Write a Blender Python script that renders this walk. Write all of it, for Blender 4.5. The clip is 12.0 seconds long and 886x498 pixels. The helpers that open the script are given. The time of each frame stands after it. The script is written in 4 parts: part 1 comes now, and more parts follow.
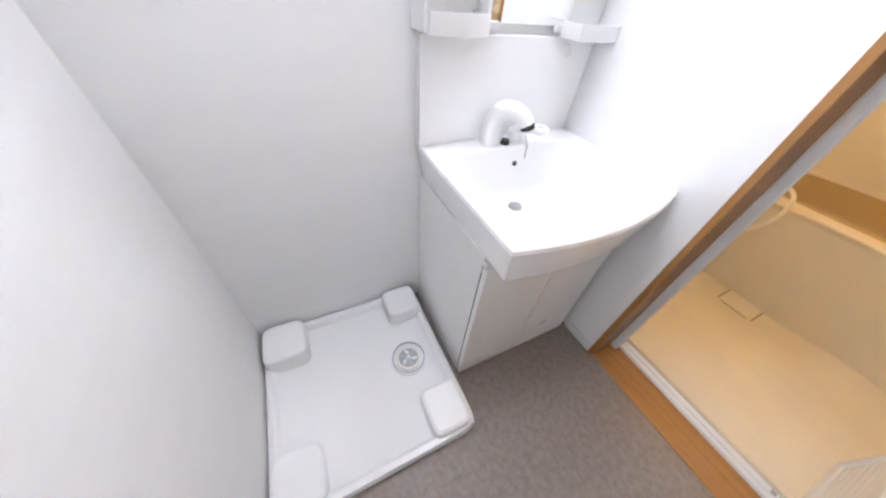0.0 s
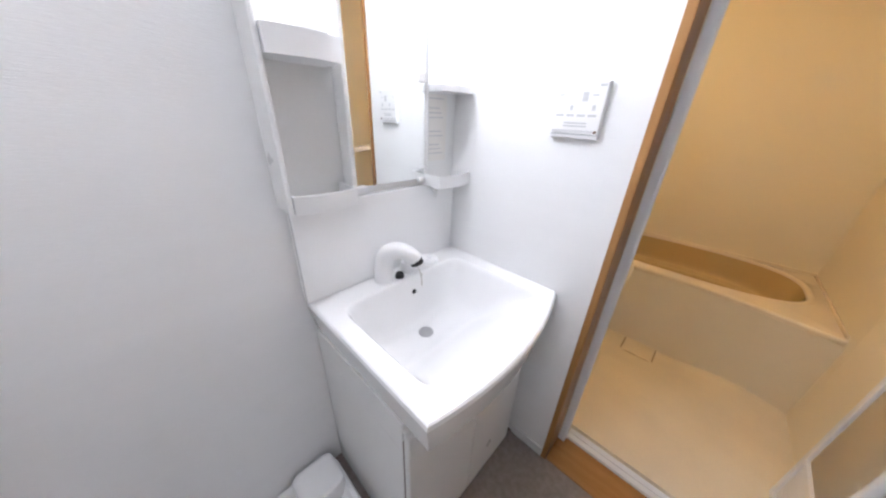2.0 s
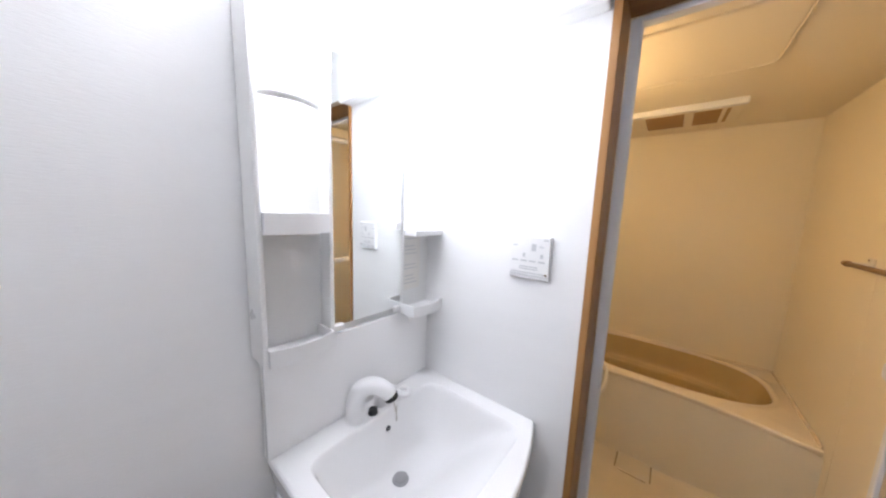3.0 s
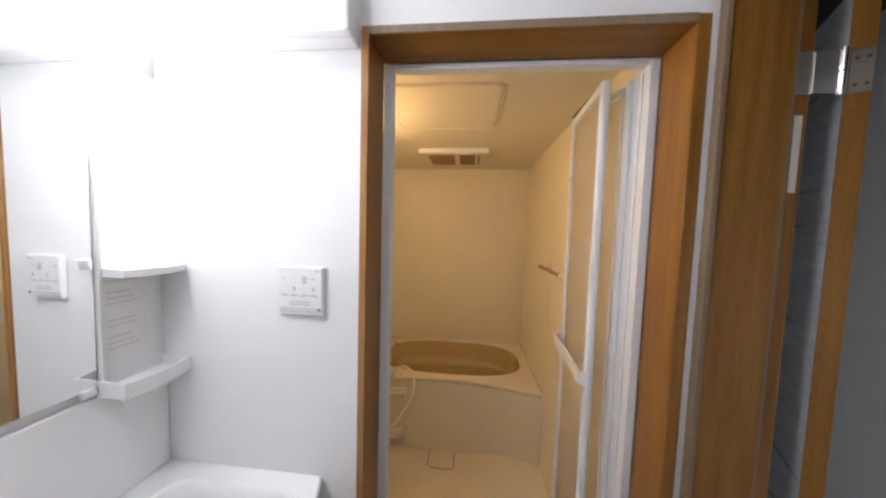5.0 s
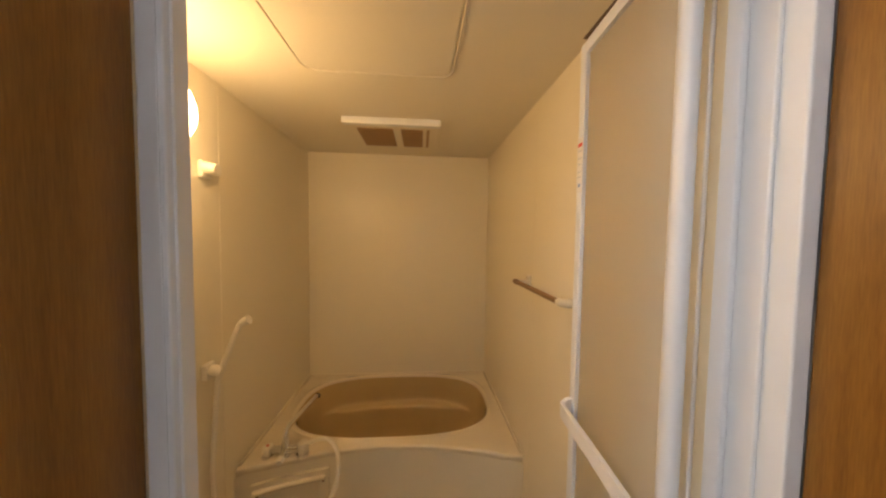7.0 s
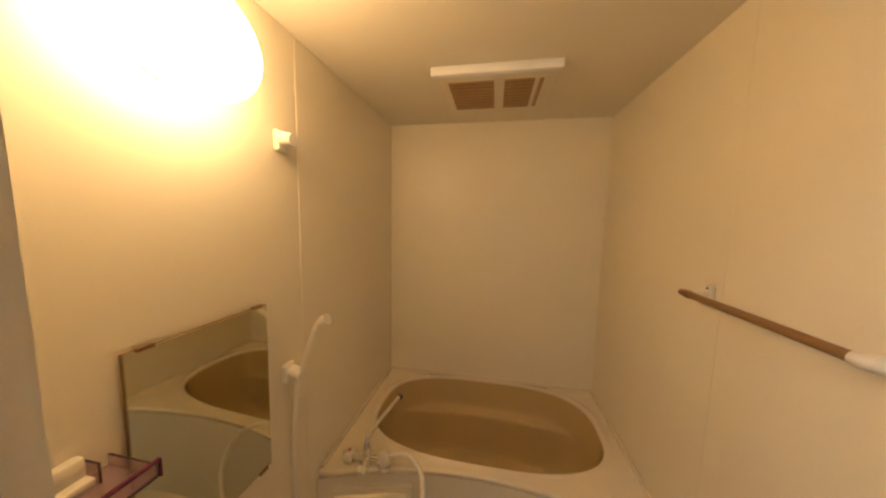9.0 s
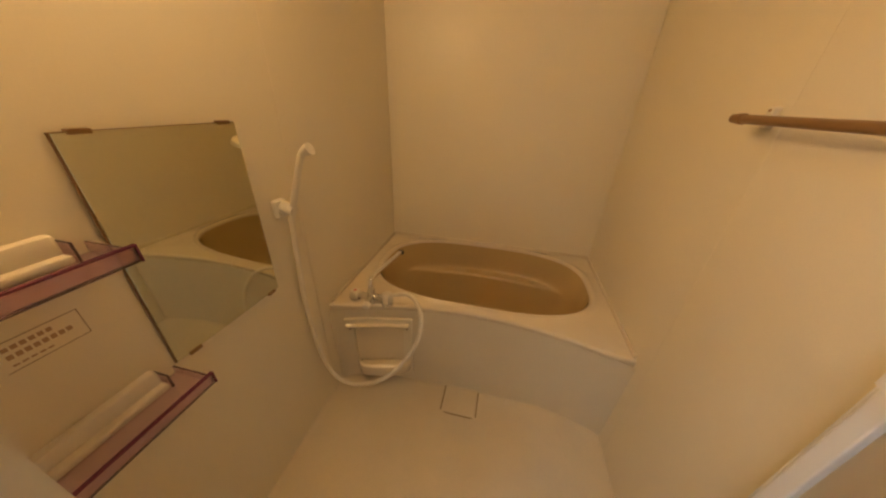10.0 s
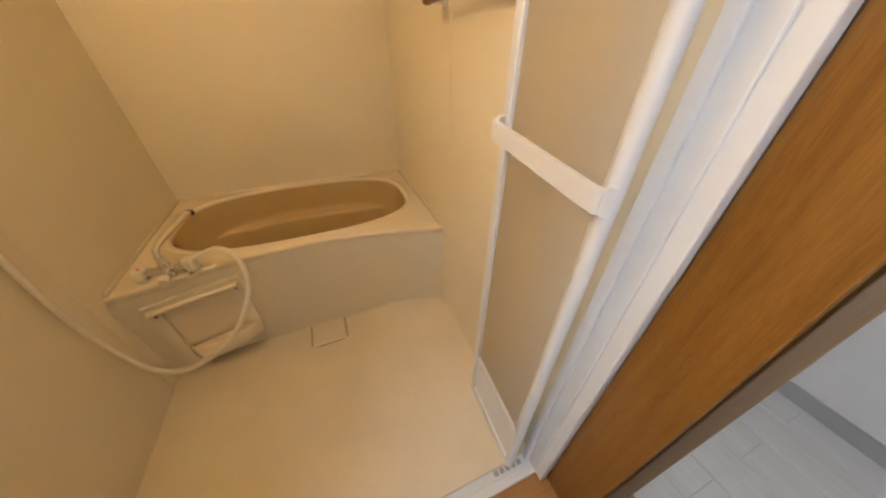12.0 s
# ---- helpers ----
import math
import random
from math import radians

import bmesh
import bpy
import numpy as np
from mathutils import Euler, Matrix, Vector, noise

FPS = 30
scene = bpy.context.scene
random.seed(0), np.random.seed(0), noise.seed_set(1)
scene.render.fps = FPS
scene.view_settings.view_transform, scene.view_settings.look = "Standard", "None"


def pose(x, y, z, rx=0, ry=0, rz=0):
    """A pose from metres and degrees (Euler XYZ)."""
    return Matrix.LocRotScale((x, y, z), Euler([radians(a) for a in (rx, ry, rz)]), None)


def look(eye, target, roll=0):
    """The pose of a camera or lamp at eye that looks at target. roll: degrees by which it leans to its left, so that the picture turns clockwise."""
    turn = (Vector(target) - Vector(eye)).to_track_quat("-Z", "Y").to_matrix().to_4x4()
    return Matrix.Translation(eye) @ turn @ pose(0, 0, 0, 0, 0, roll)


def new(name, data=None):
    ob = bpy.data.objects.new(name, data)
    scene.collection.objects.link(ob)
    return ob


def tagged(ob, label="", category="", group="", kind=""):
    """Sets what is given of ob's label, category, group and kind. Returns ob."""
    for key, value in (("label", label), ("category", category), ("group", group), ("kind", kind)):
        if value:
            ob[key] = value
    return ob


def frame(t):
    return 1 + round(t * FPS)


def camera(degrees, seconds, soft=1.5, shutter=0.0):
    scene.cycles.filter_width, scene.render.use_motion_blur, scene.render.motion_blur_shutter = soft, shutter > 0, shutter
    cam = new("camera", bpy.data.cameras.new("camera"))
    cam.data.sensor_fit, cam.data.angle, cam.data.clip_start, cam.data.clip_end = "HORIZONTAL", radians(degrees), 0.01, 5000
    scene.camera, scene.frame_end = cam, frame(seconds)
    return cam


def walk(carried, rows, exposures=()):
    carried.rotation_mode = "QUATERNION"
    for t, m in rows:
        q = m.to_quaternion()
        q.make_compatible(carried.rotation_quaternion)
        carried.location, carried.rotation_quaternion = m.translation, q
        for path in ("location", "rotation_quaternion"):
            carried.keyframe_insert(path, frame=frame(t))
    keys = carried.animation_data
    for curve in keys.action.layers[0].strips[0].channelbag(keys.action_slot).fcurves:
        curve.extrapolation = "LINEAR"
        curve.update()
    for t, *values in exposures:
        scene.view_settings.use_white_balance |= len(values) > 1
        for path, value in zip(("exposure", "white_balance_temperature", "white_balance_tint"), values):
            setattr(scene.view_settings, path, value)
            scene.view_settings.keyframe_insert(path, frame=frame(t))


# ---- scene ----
cam = camera(115.3, 12.0, soft=2.3)
PATH = [
    (0, (0.805, -0.927, 1.155), (-0.445, -0.21, -0.233), 6.1),
    (0.5, (0.79, -0.859, 1.153), (-0.357, 0.083, -0.187), 6.3),
    (1, (0.777, -0.83, 1.152), (-0.303, 0.263, -0.129), 5.8),
    (1.5, (0.754, -0.824, 1.183), (-0.37, 0.346, 0.013), 3.9),
    (2, (0.742, -0.819, 1.279), (-0.487, 0.499, 0.413), 2.4),
    (2.5, (0.746, -0.83, 1.36), (-0.526, 0.634, 0.873), 2.6),
    (2.7, (0.752, -0.833, 1.394), (-0.539, 0.653, 1.038), 2.2),
    (4.3, (0.814, -0.793, 1.471), (0.131, 1.083, 1.354), 1.7),
    (4.5, (0.837, -0.775, 1.47), (0.312, 1.152, 1.358), 1.7),
    (5, (0.884, -0.717, 1.468), (0.693, 1.27, 1.349), 1.7),
    (5.5, (0.922, -0.623, 1.457), (0.986, 1.371, 1.317), 2.0),
    (6, (0.937, -0.479, 1.451), (1.091, 1.51, 1.315), 0.4),
    (6.5, (0.941, -0.319, 1.479), (1.093, 1.673, 1.373), 0.3),
    (6.7, (0.922, -0.262, 1.467), (1.107, 1.728, 1.382), 0.9),
    (8.3, (0.831, 0.038, 1.5), (0.618, 2.024, 1.391), 0.3),
    (8.5, (0.788, 0.061, 1.493), (0.549, 2.045, 1.392), 0.5),
    (9, (0.774, 0.105, 1.474), (0.417, 2.062, 1.261), 1.2),
    (9.5, (0.791, 0.138, 1.409), (0.379, 2.028, 0.899), 1.9),
    (10, (0.803, 0.154, 1.295), (0.454, 1.887, 0.36), 2.5),
    (10.5, (0.824, 0.151, 1.215), (0.508, 1.73, 0.028), 0.5),
    (11, (0.834, 0.124, 1.194), (0.659, 1.685, -0.043), -0.5),
    (11.5, (0.845, 0.061, 1.187), (1.057, 1.681, 0.033), -1.6),
    (12, (0.933, -0.035, 1.183), (1.552, 1.457, 0.004), 0.2),
]
walk(cam, [(t, look(eye, target, roll)) for t, eye, target, roll in PATH],
     exposures=[(0, 0.92, 6200, 10), (1.0, 0.62, 6200, 10), (1.5, 0.52, 6200, 10), (2.0, 0.4, 6200, 10), (2.5, 0.28, 6200, 10), (4.5, -0.06, 6350, 10), (5.5, -0.14, 6500, 10),
                (6.0, -0.24, 6700, 10), (6.5, -0.24, 7050, 10), (8.5, -0.12, 6700, 11), (9.5, -0.2, 7200, 13), (10.5, 0.04, 7450, 11), (11.0, 0.25, 6950, 8), (11.5, 0.32, 6850, 8), (12, 0.36, 6700, 8)])

# ---- world and light ----
world = bpy.data.worlds.new("world")
scene.world = world
world.use_nodes = True
sky = world.node_tree.nodes.new("ShaderNodeTexSky")
sky.sky_type = "NISHITA"
sky.sun_disc = False
sky.sun_elevation, sky.sun_rotation = radians(35), radians(150)
world.node_tree.links.new(sky.outputs[0], world.node_tree.nodes["Background"].inputs[0])
world.node_tree.nodes["Background"].inputs[1].default_value = 0.08

VANITY_LAMP = 33.0      # white tubes behind the mirror cabinet's covers
CEILING_LAMP = 37.0    # round ceiling light of the washroom
BATH_LAMP = 24.0        # warm globe on the bathroom wall
HALL_DAY = 2.4          # added lamp for the hall's daylight, set in a made-up opening


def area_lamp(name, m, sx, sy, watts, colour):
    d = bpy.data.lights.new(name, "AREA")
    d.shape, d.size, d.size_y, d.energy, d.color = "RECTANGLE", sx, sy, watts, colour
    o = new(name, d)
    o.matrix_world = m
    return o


# added fill at the hall's unseen south end, standing for its daylight
area_lamp("hall_daylight_fill", look((2.05, -1.93, 1.0), (2.05, 0, 0.6)), 0.7, 1.0, HALL_DAY, (0.92, 0.96, 1.0))


# ---- materials ----
def material(name, colour, rough=0.5, metal=0.0, vary=0.06, scale=6.0, fine=120.0, bump=0.05, stretch=(1, 1, 1),
             colour2=None, transmission=0.0, ior=1.45, coat=0.0, emit=0.0, emit_colour=(1, 1, 1), rough_vary=0.08):
    m = bpy.data.materials.new(name)
    m.use_nodes = True
    nt = m.node_tree
    n, l = nt.nodes, nt.links
    b = n["Principled BSDF"]
    tc = n.new("ShaderNodeTexCoord")
    mp = n.new("ShaderNodeMapping")
    mp.inputs["Scale"].default_value = stretch
    l.new(tc.outputs["Object"], mp.inputs[0])
    big = n.new("ShaderNodeTexNoise")
    big.inputs["Scale"].default_value, big.inputs["Detail"].default_value = scale, 4
    small = n.new("ShaderNodeTexNoise")
    small.inputs["Scale"].default_value, small.inputs["Detail"].default_value = fine, 3
    l.new(mp.outputs[0], big.inputs[0])
    l.new(mp.outputs[0], small.inputs[0])
    mix = n.new("ShaderNodeMix")
    mix.data_type = "FLOAT"
    mix.inputs[0].default_value = 0.4
    l.new(big.outputs[0], mix.inputs[2])
    l.new(small.outputs[0], mix.inputs[3])
    ramp = n.new("ShaderNodeValToRGB")
    c2 = colour2 or tuple(c * (1 - vary * 2) for c in colour)
    c1 = colour if colour2 else tuple(min(1, c * (1 + vary * 0.5)) for c in colour)
    ramp.color_ramp.elements[0].position, ramp.color_ramp.elements[1].position = 0.3, 0.7
    ramp.color_ramp.elements[0].color, ramp.color_ramp.elements[1].color = (*c2, 1), (*c1, 1)
    l.new(mix.outputs[0], ramp.inputs[0])
    l.new(ramp.outputs[0], b.inputs["Base Color"])
    rr = n.new("ShaderNodeMapRange")
    rr.inputs[3].default_value, rr.inputs[4].default_value = max(0, rough - rough_vary), min(1, rough + rough_vary)
    l.new(big.outputs[0], rr.inputs[0])
    l.new(rr.outputs[0], b.inputs["Roughness"])
    b.inputs["Metallic"].default_value = metal
    b.inputs["IOR"].default_value = ior
    b.inputs["Transmission Weight"].default_value = transmission
    b.inputs["Coat Weight"].default_value = coat
    if emit:
        b.inputs["Emission Color"].default_value = (*emit_colour, 1)
        b.inputs["Emission Strength"].default_value = emit
    if bump:
        bp = n.new("ShaderNodeBump")
        bp.inputs["Strength"].default_value, bp.inputs["Distance"].default_value = bump, 0.002
        l.new(small.outputs[0], bp.inputs["Height"])
        l.new(bp.outputs[0], b.inputs["Normal"])
    return m


M_PAPER = material("wallpaper", (0.84, 0.84, 0.84), 0.75, vary=0.015, scale=3, fine=90, bump=0.32, stretch=(0.5, 0.5, 5))
M_CEIL = material("ceiling_paper", (0.85, 0.85, 0.84), 0.8, vary=0.02, fine=200, bump=0.2)
M_WOOD = material("oak_veneer", (0.31, 0.143, 0.027), 0.36, scale=5, fine=75, bump=0.10, stretch=(9, 9, 0.5), ior=1.45, colour2=(0.165, 0.064, 0.009))
M_WOOD_X = material("oak_veneer_lying", (0.31, 0.143, 0.027), 0.36, scale=5, fine=75, bump=0.10, stretch=(0.5, 9, 9), ior=1.45, colour2=(0.165, 0.064, 0.009))
M_SILLWOOD = material("lighter_oak_threshold", (0.42, 0.22, 0.08), 0.45, scale=5, fine=60, bump=0.06, stretch=(0.5, 9, 9), colour2=(0.30, 0.14, 0.04))
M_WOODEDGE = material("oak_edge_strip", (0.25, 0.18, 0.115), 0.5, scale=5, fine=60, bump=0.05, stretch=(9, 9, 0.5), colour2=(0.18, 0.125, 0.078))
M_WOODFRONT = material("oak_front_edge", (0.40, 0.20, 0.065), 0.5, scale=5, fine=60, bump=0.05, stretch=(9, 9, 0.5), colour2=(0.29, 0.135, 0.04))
M_VINYL = material("vinyl_floor", (0.32, 0.275, 0.25), 0.5, scale=45, fine=260, bump=0.12, colour2=(0.19, 0.158, 0.142))
M_WHITE = material("white_plastic", (0.82, 0.82, 0.82), 0.32, vary=0.01, bump=0.0, rough_vary=0.015)
M_CAB = material("white_melamine", (0.80, 0.80, 0.79), 0.28, vary=0.015, bump=0.01, rough_vary=0.015)
M_BASIN = material("white_resin", (0.89, 0.89, 0.89), 0.14, vary=0.01, bump=0.0, coat=0.3, rough_vary=0.015)
M_ALU = material("white_painted_aluminium", (0.78, 0.80, 0.83), 0.30, vary=0.006, bump=0.0, rough_vary=0.01)
M_FROST = material("frosted_panel", (0.90, 0.85, 0.77), 0.55, vary=0.02, fine=400, bump=0.15)
b = M_FROST.node_tree.nodes["Principled BSDF"]
glow_through = M_FROST.node_tree.nodes.new("ShaderNodeBsdfTranslucent")
glow_through.inputs[0].default_value = (0.97, 0.94, 0.87, 1)
both = M_FROST.node_tree.nodes.new("ShaderNodeMixShader")
both.inputs[0].default_value = 0.88
M_FROST.node_tree.links.new(b.outputs[0], both.inputs[1])
M_FROST.node_tree.links.new(glow_through.outputs[0], both.inputs[2])
M_FROST.node_tree.links.new(both.outputs[0], M_FROST.node_tree.nodes["Material Output"].inputs[0])
M_CREAM = material("cream_wall_panel", (0.86, 0.785, 0.615), 0.36, vary=0.02, scale=2, fine=300, bump=0.05)
M_BCEIL = material("cream_ceiling_panel", (0.82, 0.75, 0.60), 0.45, vary=0.02, scale=2, fine=300, bump=0.03)
M_BFLOOR = material("cream_bath_floor", (0.80, 0.71, 0.55), 0.42, vary=0.05, scale=5, fine=220, bump=0.12)
M_TUB = material("beige_tub_acrylic", (0.62, 0.465, 0.235), 0.08, vary=0.03, scale=3, bump=0.0, coat=0.9, rough_vary=0.02)
M_DECK = material("cream_tub_deck", (0.81, 0.715, 0.545), 0.14, vary=0.02, bump=0.0, coat=0.6, rough_vary=0.03)
M_APRON = material("pale_apron", (0.77, 0.70, 0.55), 0.36, vary=0.02, bump=0.02)
M_CHROME = material("chrome", (0.80, 0.80, 0.80), 0.1, metal=1.0, vary=0.02, bump=0.0, rough_vary=0.04)
M_STEEL = material("brushed_steel", (0.62, 0.60, 0.56), 0.35, metal=1.0, vary=0.06, bump=0.02, stretch=(1, 1, 8))
M_DRAIN = material("dull_steel", (0.42, 0.42, 0.43), 0.35, metal=0.5, vary=0.06, bump=0.02)
M_MIRROR = material("mirror_glass", (0.88, 0.90, 0.89), 0.02, metal=1.0, vary=0.0, bump=0.0, rough_vary=0.0)
M_BATHMIRROR = material("yellowish_mirror_glass", (0.66, 0.635, 0.47), 0.03, metal=1.0, vary=0.02, bump=0.0, rough_vary=0.0)
M_BLACK = material("black_rubber", (0.02, 0.02, 0.02), 0.45, vary=0.1, bump=0.03)
M_GREY = material("grey_print", (0.46, 0.47, 0.49), 0.6, vary=0.05, bump=0.0)
M_PRINT = material("pale_grey_print", (0.58, 0.59, 0.60), 0.6, vary=0.05, bump=0.0)
M_STICKER = material("faded_brown_print", (0.50, 0.34, 0.22), 0.6, vary=0.06, bump=0.0)
M_DARK = material("dark_grille", (0.16, 0.10, 0.06), 0.6, vary=0.1, bump=0.0)
M_VENT = material("brown_air_grille", (0.44, 0.29, 0.15), 0.6, vary=0.1, bump=0.0)
M_JOINT = material("brown_joint", (0.46, 0.35, 0.21), 0.6, vary=0.08, bump=0.0)
M_BROWNBAR = material("bronze_bar", (0.26, 0.145, 0.06), 0.35, vary=0.08, bump=0.02)
M_ACRYL = material("purple_acrylic", (0.86, 0.66, 0.74), 0.1, vary=0.02, bump=0.0, transmission=0.93, rough_vary=0.04)
M_ACRYLEDGE = material("purple_acrylic_edge", (0.13, 0.03, 0.065), 0.2, vary=0.02, bump=0.0)
M_HOSE = material("ivory_hose", (0.80, 0.75, 0.64), 0.35, vary=0.02, bump=0.0)
M_PLANK = material("whitewashed_planks", (0.80, 0.79, 0.77), 0.4, scale=5, fine=50, bump=0.06, stretch=(8, 0.5, 8), colour2=(0.69, 0.68, 0.665))
M_DOORFACE = material("pale_grey_door_veneer", (0.78, 0.80, 0.83), 0.3, scale=6, fine=40, bump=0.08, stretch=(0.7, 0.7, 7), colour2=(0.52, 0.54, 0.57))
# near-black colour stands in for the hall ceiling's lack of light
M_HALLCEIL = material("shaded_hall_ceiling", (0.03, 0.026, 0.024), 0.8, vary=0.08, bump=0.05)
M_BASEBOARD = material("grey_baseboard", (0.45, 0.45, 0.46), 0.5, vary=0.03, bump=0.02)
M_RED = material("red_print", (0.6, 0.05, 0.03), 0.5, vary=0.03, bump=0.0)
M_BLUE = material("blue_print", (0.2, 0.3, 0.5), 0.5, vary=0.03, bump=0.0)
M_LABEL = material("white_label", (0.80, 0.78, 0.74), 0.5, vary=0.02, bump=0.0)
M_GLOW_W = material("lit_white_cover", (0.9, 0.9, 0.9), 0.4, vary=0.0, bump=0.0, emit=VANITY_LAMP, emit_colour=(0.93, 0.925, 0.985))
M_GLOW_C = material("lit_ceiling_diffuser", (0.9, 0.9, 0.9), 0.4, vary=0.0, bump=0.0, emit=CEILING_LAMP, emit_colour=(0.935, 0.925, 0.985))
M_GLOW_B = material("lit_globe", (0.9, 0.85, 0.7), 0.3, vary=0.0, bump=0.0, emit=BATH_LAMP, emit_colour=(1.0, 0.672, 0.35))

# ---- building helpers ----
BASE = {}
HOME = Matrix.Identity(4)
PLACE = HOME      # where the group of things being built stands


def box(bm, x0, x1, y0, y1, z0, z1, bevel=0.0, seg=2):
    r = bmesh.ops.create_cube(bm, size=1.0)
    vs = r["verts"]
    for v in vs:
        v.co = Vector((x0 + (v.co.x + 0.5) * (x1 - x0), y0 + (v.co.y + 0.5) * (y1 - y0), z0 + (v.co.z + 0.5) * (z1 - z0)))
    if bevel:
        es = {e for v in vs for e in v.link_edges}
        bmesh.ops.bevel(bm, geom=list(es), offset=bevel, segments=seg, affect="EDGES", profile=0.5)
    return bm


def boxes(*rows, bevel=0.0):
    bm = bmesh.new()
    for r in rows:
        box(bm, *r, bevel=bevel)
    return bm


def cyl(bm, a, b, r0, r1=None, seg=20):
    a, b = Vector(a), Vector(b)
    r1 = r0 if r1 is None else r1
    q = (b - a).to_track_quat("Z", "Y").to_matrix().to_4x4()
    m = Matrix.Translation((a + b) / 2) @ q
    bmesh.ops.create_cone(bm, cap_ends=True, segments=seg, radius1=r0, radius2=r1, depth=(b - a).length, matrix=m)
    return bm


def ball(bm, c, rx, ry, rz, seg=24):
    bmesh.ops.create_uvsphere(bm, u_segments=seg, v_segments=seg // 2, radius=1.0,
                              matrix=Matrix.Translation(c) @ Matrix.Diagonal((rx, ry, rz, 1)))
    return bm


def smooth_path(points, steps=8):
    ps = [Vector(p) for p in points]
    ps = [ps[0] * 2 - ps[1]] + ps + [ps[-1] * 2 - ps[-2]]
    out = []
    for i in range(1, len(ps) - 2):
        p0, p1, p2, p3 = ps[i - 1:i + 3]
        for k in range(steps):
            t = k / steps
            out.append(0.5 * ((2 * p1) + (p2 - p0) * t + (2 * p0 - 5 * p1 + 4 * p2 - p3) * t * t + (3 * p1 - p0 - 3 * p2 + p3) * t ** 3))
    out.append(ps[-2])
    return out


def tube(bm, points, r, seg=12, steps=8, flat=1.0):
    """A round tube along a smooth path; r is a number or a function of 0..1."""
    ps = smooth_path(points, steps)
    rings = []
    side = None
    for i, p in enumerate(ps):
        d = (ps[min(i + 1, len(ps) - 1)] - ps[max(i - 1, 0)]).normalized()
        if side is None:
            side = d.orthogonal().normalized()
        side = (side - d * side.dot(d)).normalized()
        up = d.cross(side)
        rad = r(i / (len(ps) - 1)) if callable(r) else r
        rings.append([bm.verts.new(p + (side * math.cos(a) + up * math.sin(a) * flat) * rad) for a in [2 * math.pi * k / seg for k in range(seg)]])
    for a, b in zip(rings, rings[1:]):
        for k in range(seg):
            bm.faces.new((a[k], a[(k + 1) % seg], b[(k + 1) % seg], b[k]))
    bm.faces.new(rings[0][::-1])
    bm.faces.new(rings[-1])
    return bm


def loft(bm, rings, close=True):
    vs = [[bm.verts.new(p) for p in r] for r in rings]
    n = len(vs[0])
    for a, b in zip(vs, vs[1:]):
        for k in range(n if close else n - 1):
            bm.faces.new((a[k], a[(k + 1) % n], b[(k + 1) % n], b[k]))
    return vs


def mesh_from(name, bm, mat, smooth=True):
    bmesh.ops.recalc_face_normals(bm, faces=bm.faces)
    for f in bm.faces:
        f.smooth = smooth
    for e in bm.edges:          # keep flat faces flat beside their narrow bevels
        if len(e.link_faces) == 2:
            turn = e.calc_face_angle(0.0)
            a0, a1 = sorted(f.calc_area() for f in e.link_faces)
            e.smooth = turn < radians(12) or (turn < radians(35) and a1 < 8 * a0)
    me = bpy.data.meshes.new(name)
    bm.to_mesh(me)
    bm.free()
    me.materials.append(mat)
    return me


def structure(name, bm, mat, label):
    bmesh.ops.transform(bm, matrix=PLACE, verts=bm.verts)
    return tagged(new(name, mesh_from(name, bm, mat)), label, name.split("_")[0], kind="structure")


def thing(name, base, label, category, group="", kind=""):
    e = new(name)
    e.empty_display_size = 0.05
    base = PLACE @ Vector(base)
    e.location = base
    BASE[e.name] = Vector(base)
    return tagged(e, label, category, group, kind)


def part(name, bm, mat, parent, label=""):
    base = BASE.get(parent.name, Vector((0, 0, 0)))
    bmesh.ops.transform(bm, matrix=Matrix.Translation(-base) @ PLACE, verts=bm.verts)
    o = new(name, mesh_from(name, bm, mat))
    o.parent = parent
    BASE[o.name] = base
    return tagged(o, label)


def rounded(cx, cy, ax, ay, n, power, z):
    """A ring of points on a superellipse."""
    out = []
    for k in range(n):
        a = 2 * math.pi * k / n
        c, s = math.cos(a), math.sin(a)
        out.append((cx + ax * math.copysign(abs(c) ** (2 / power), c), cy + ay * math.copysign(abs(s) ** (2 / power), s), z))
    return out


# ---- shell of the washroom ----
ZC = 2.36
structure("floor", boxes((-0.1, 1.61, -1.37, 0.015, -0.1, 0.0)), M_VINYL, "grey-brown mottled vinyl washroom floor")
structure("wall_west", boxes((-0.1, 0.0, -1.37, 0.0, 0, ZC)), M_PAPER, "white textured wallpaper wall behind the washstand")
structure("wall_south", boxes((0.0, 1.43, -1.37, -1.27, 0, ZC)), M_PAPER, "white textured wallpaper wall beside the washer pan")
structure("wall_north", boxes((-0.1, 0.594, 0.0, 0.148, 0, ZC), (0.594, 1.408, 0.0, 0.148, 1.978, ZC), (1.408, 1.43, 0.0, 0.148, 0, ZC)),
          M_PAPER, "white textured wallpaper wall around the bathroom doorway")
structure("wall_east", boxes((1.43, 1.61, -1.37, -0.74, 0, ZC), (1.43, 1.61, -0.74, 0.03, 2.05, ZC), (1.43, 1.61, 0.03, 0.98, 0, ZC)),
          M_PAPER, "white textured wallpaper wall with the hall doorway")
structure("ceiling", boxes((-0.1, 1.61, -1.37, 0.17, ZC, ZC + 0.08)), M_CEIL, "plain white washroom ceiling")
structure("baseboard", boxes((0.45, 0.592, -0.008, 0.0, 0, 0.045), bevel=0.002), M_WHITE, "thin white vinyl skirting beside the doorway")

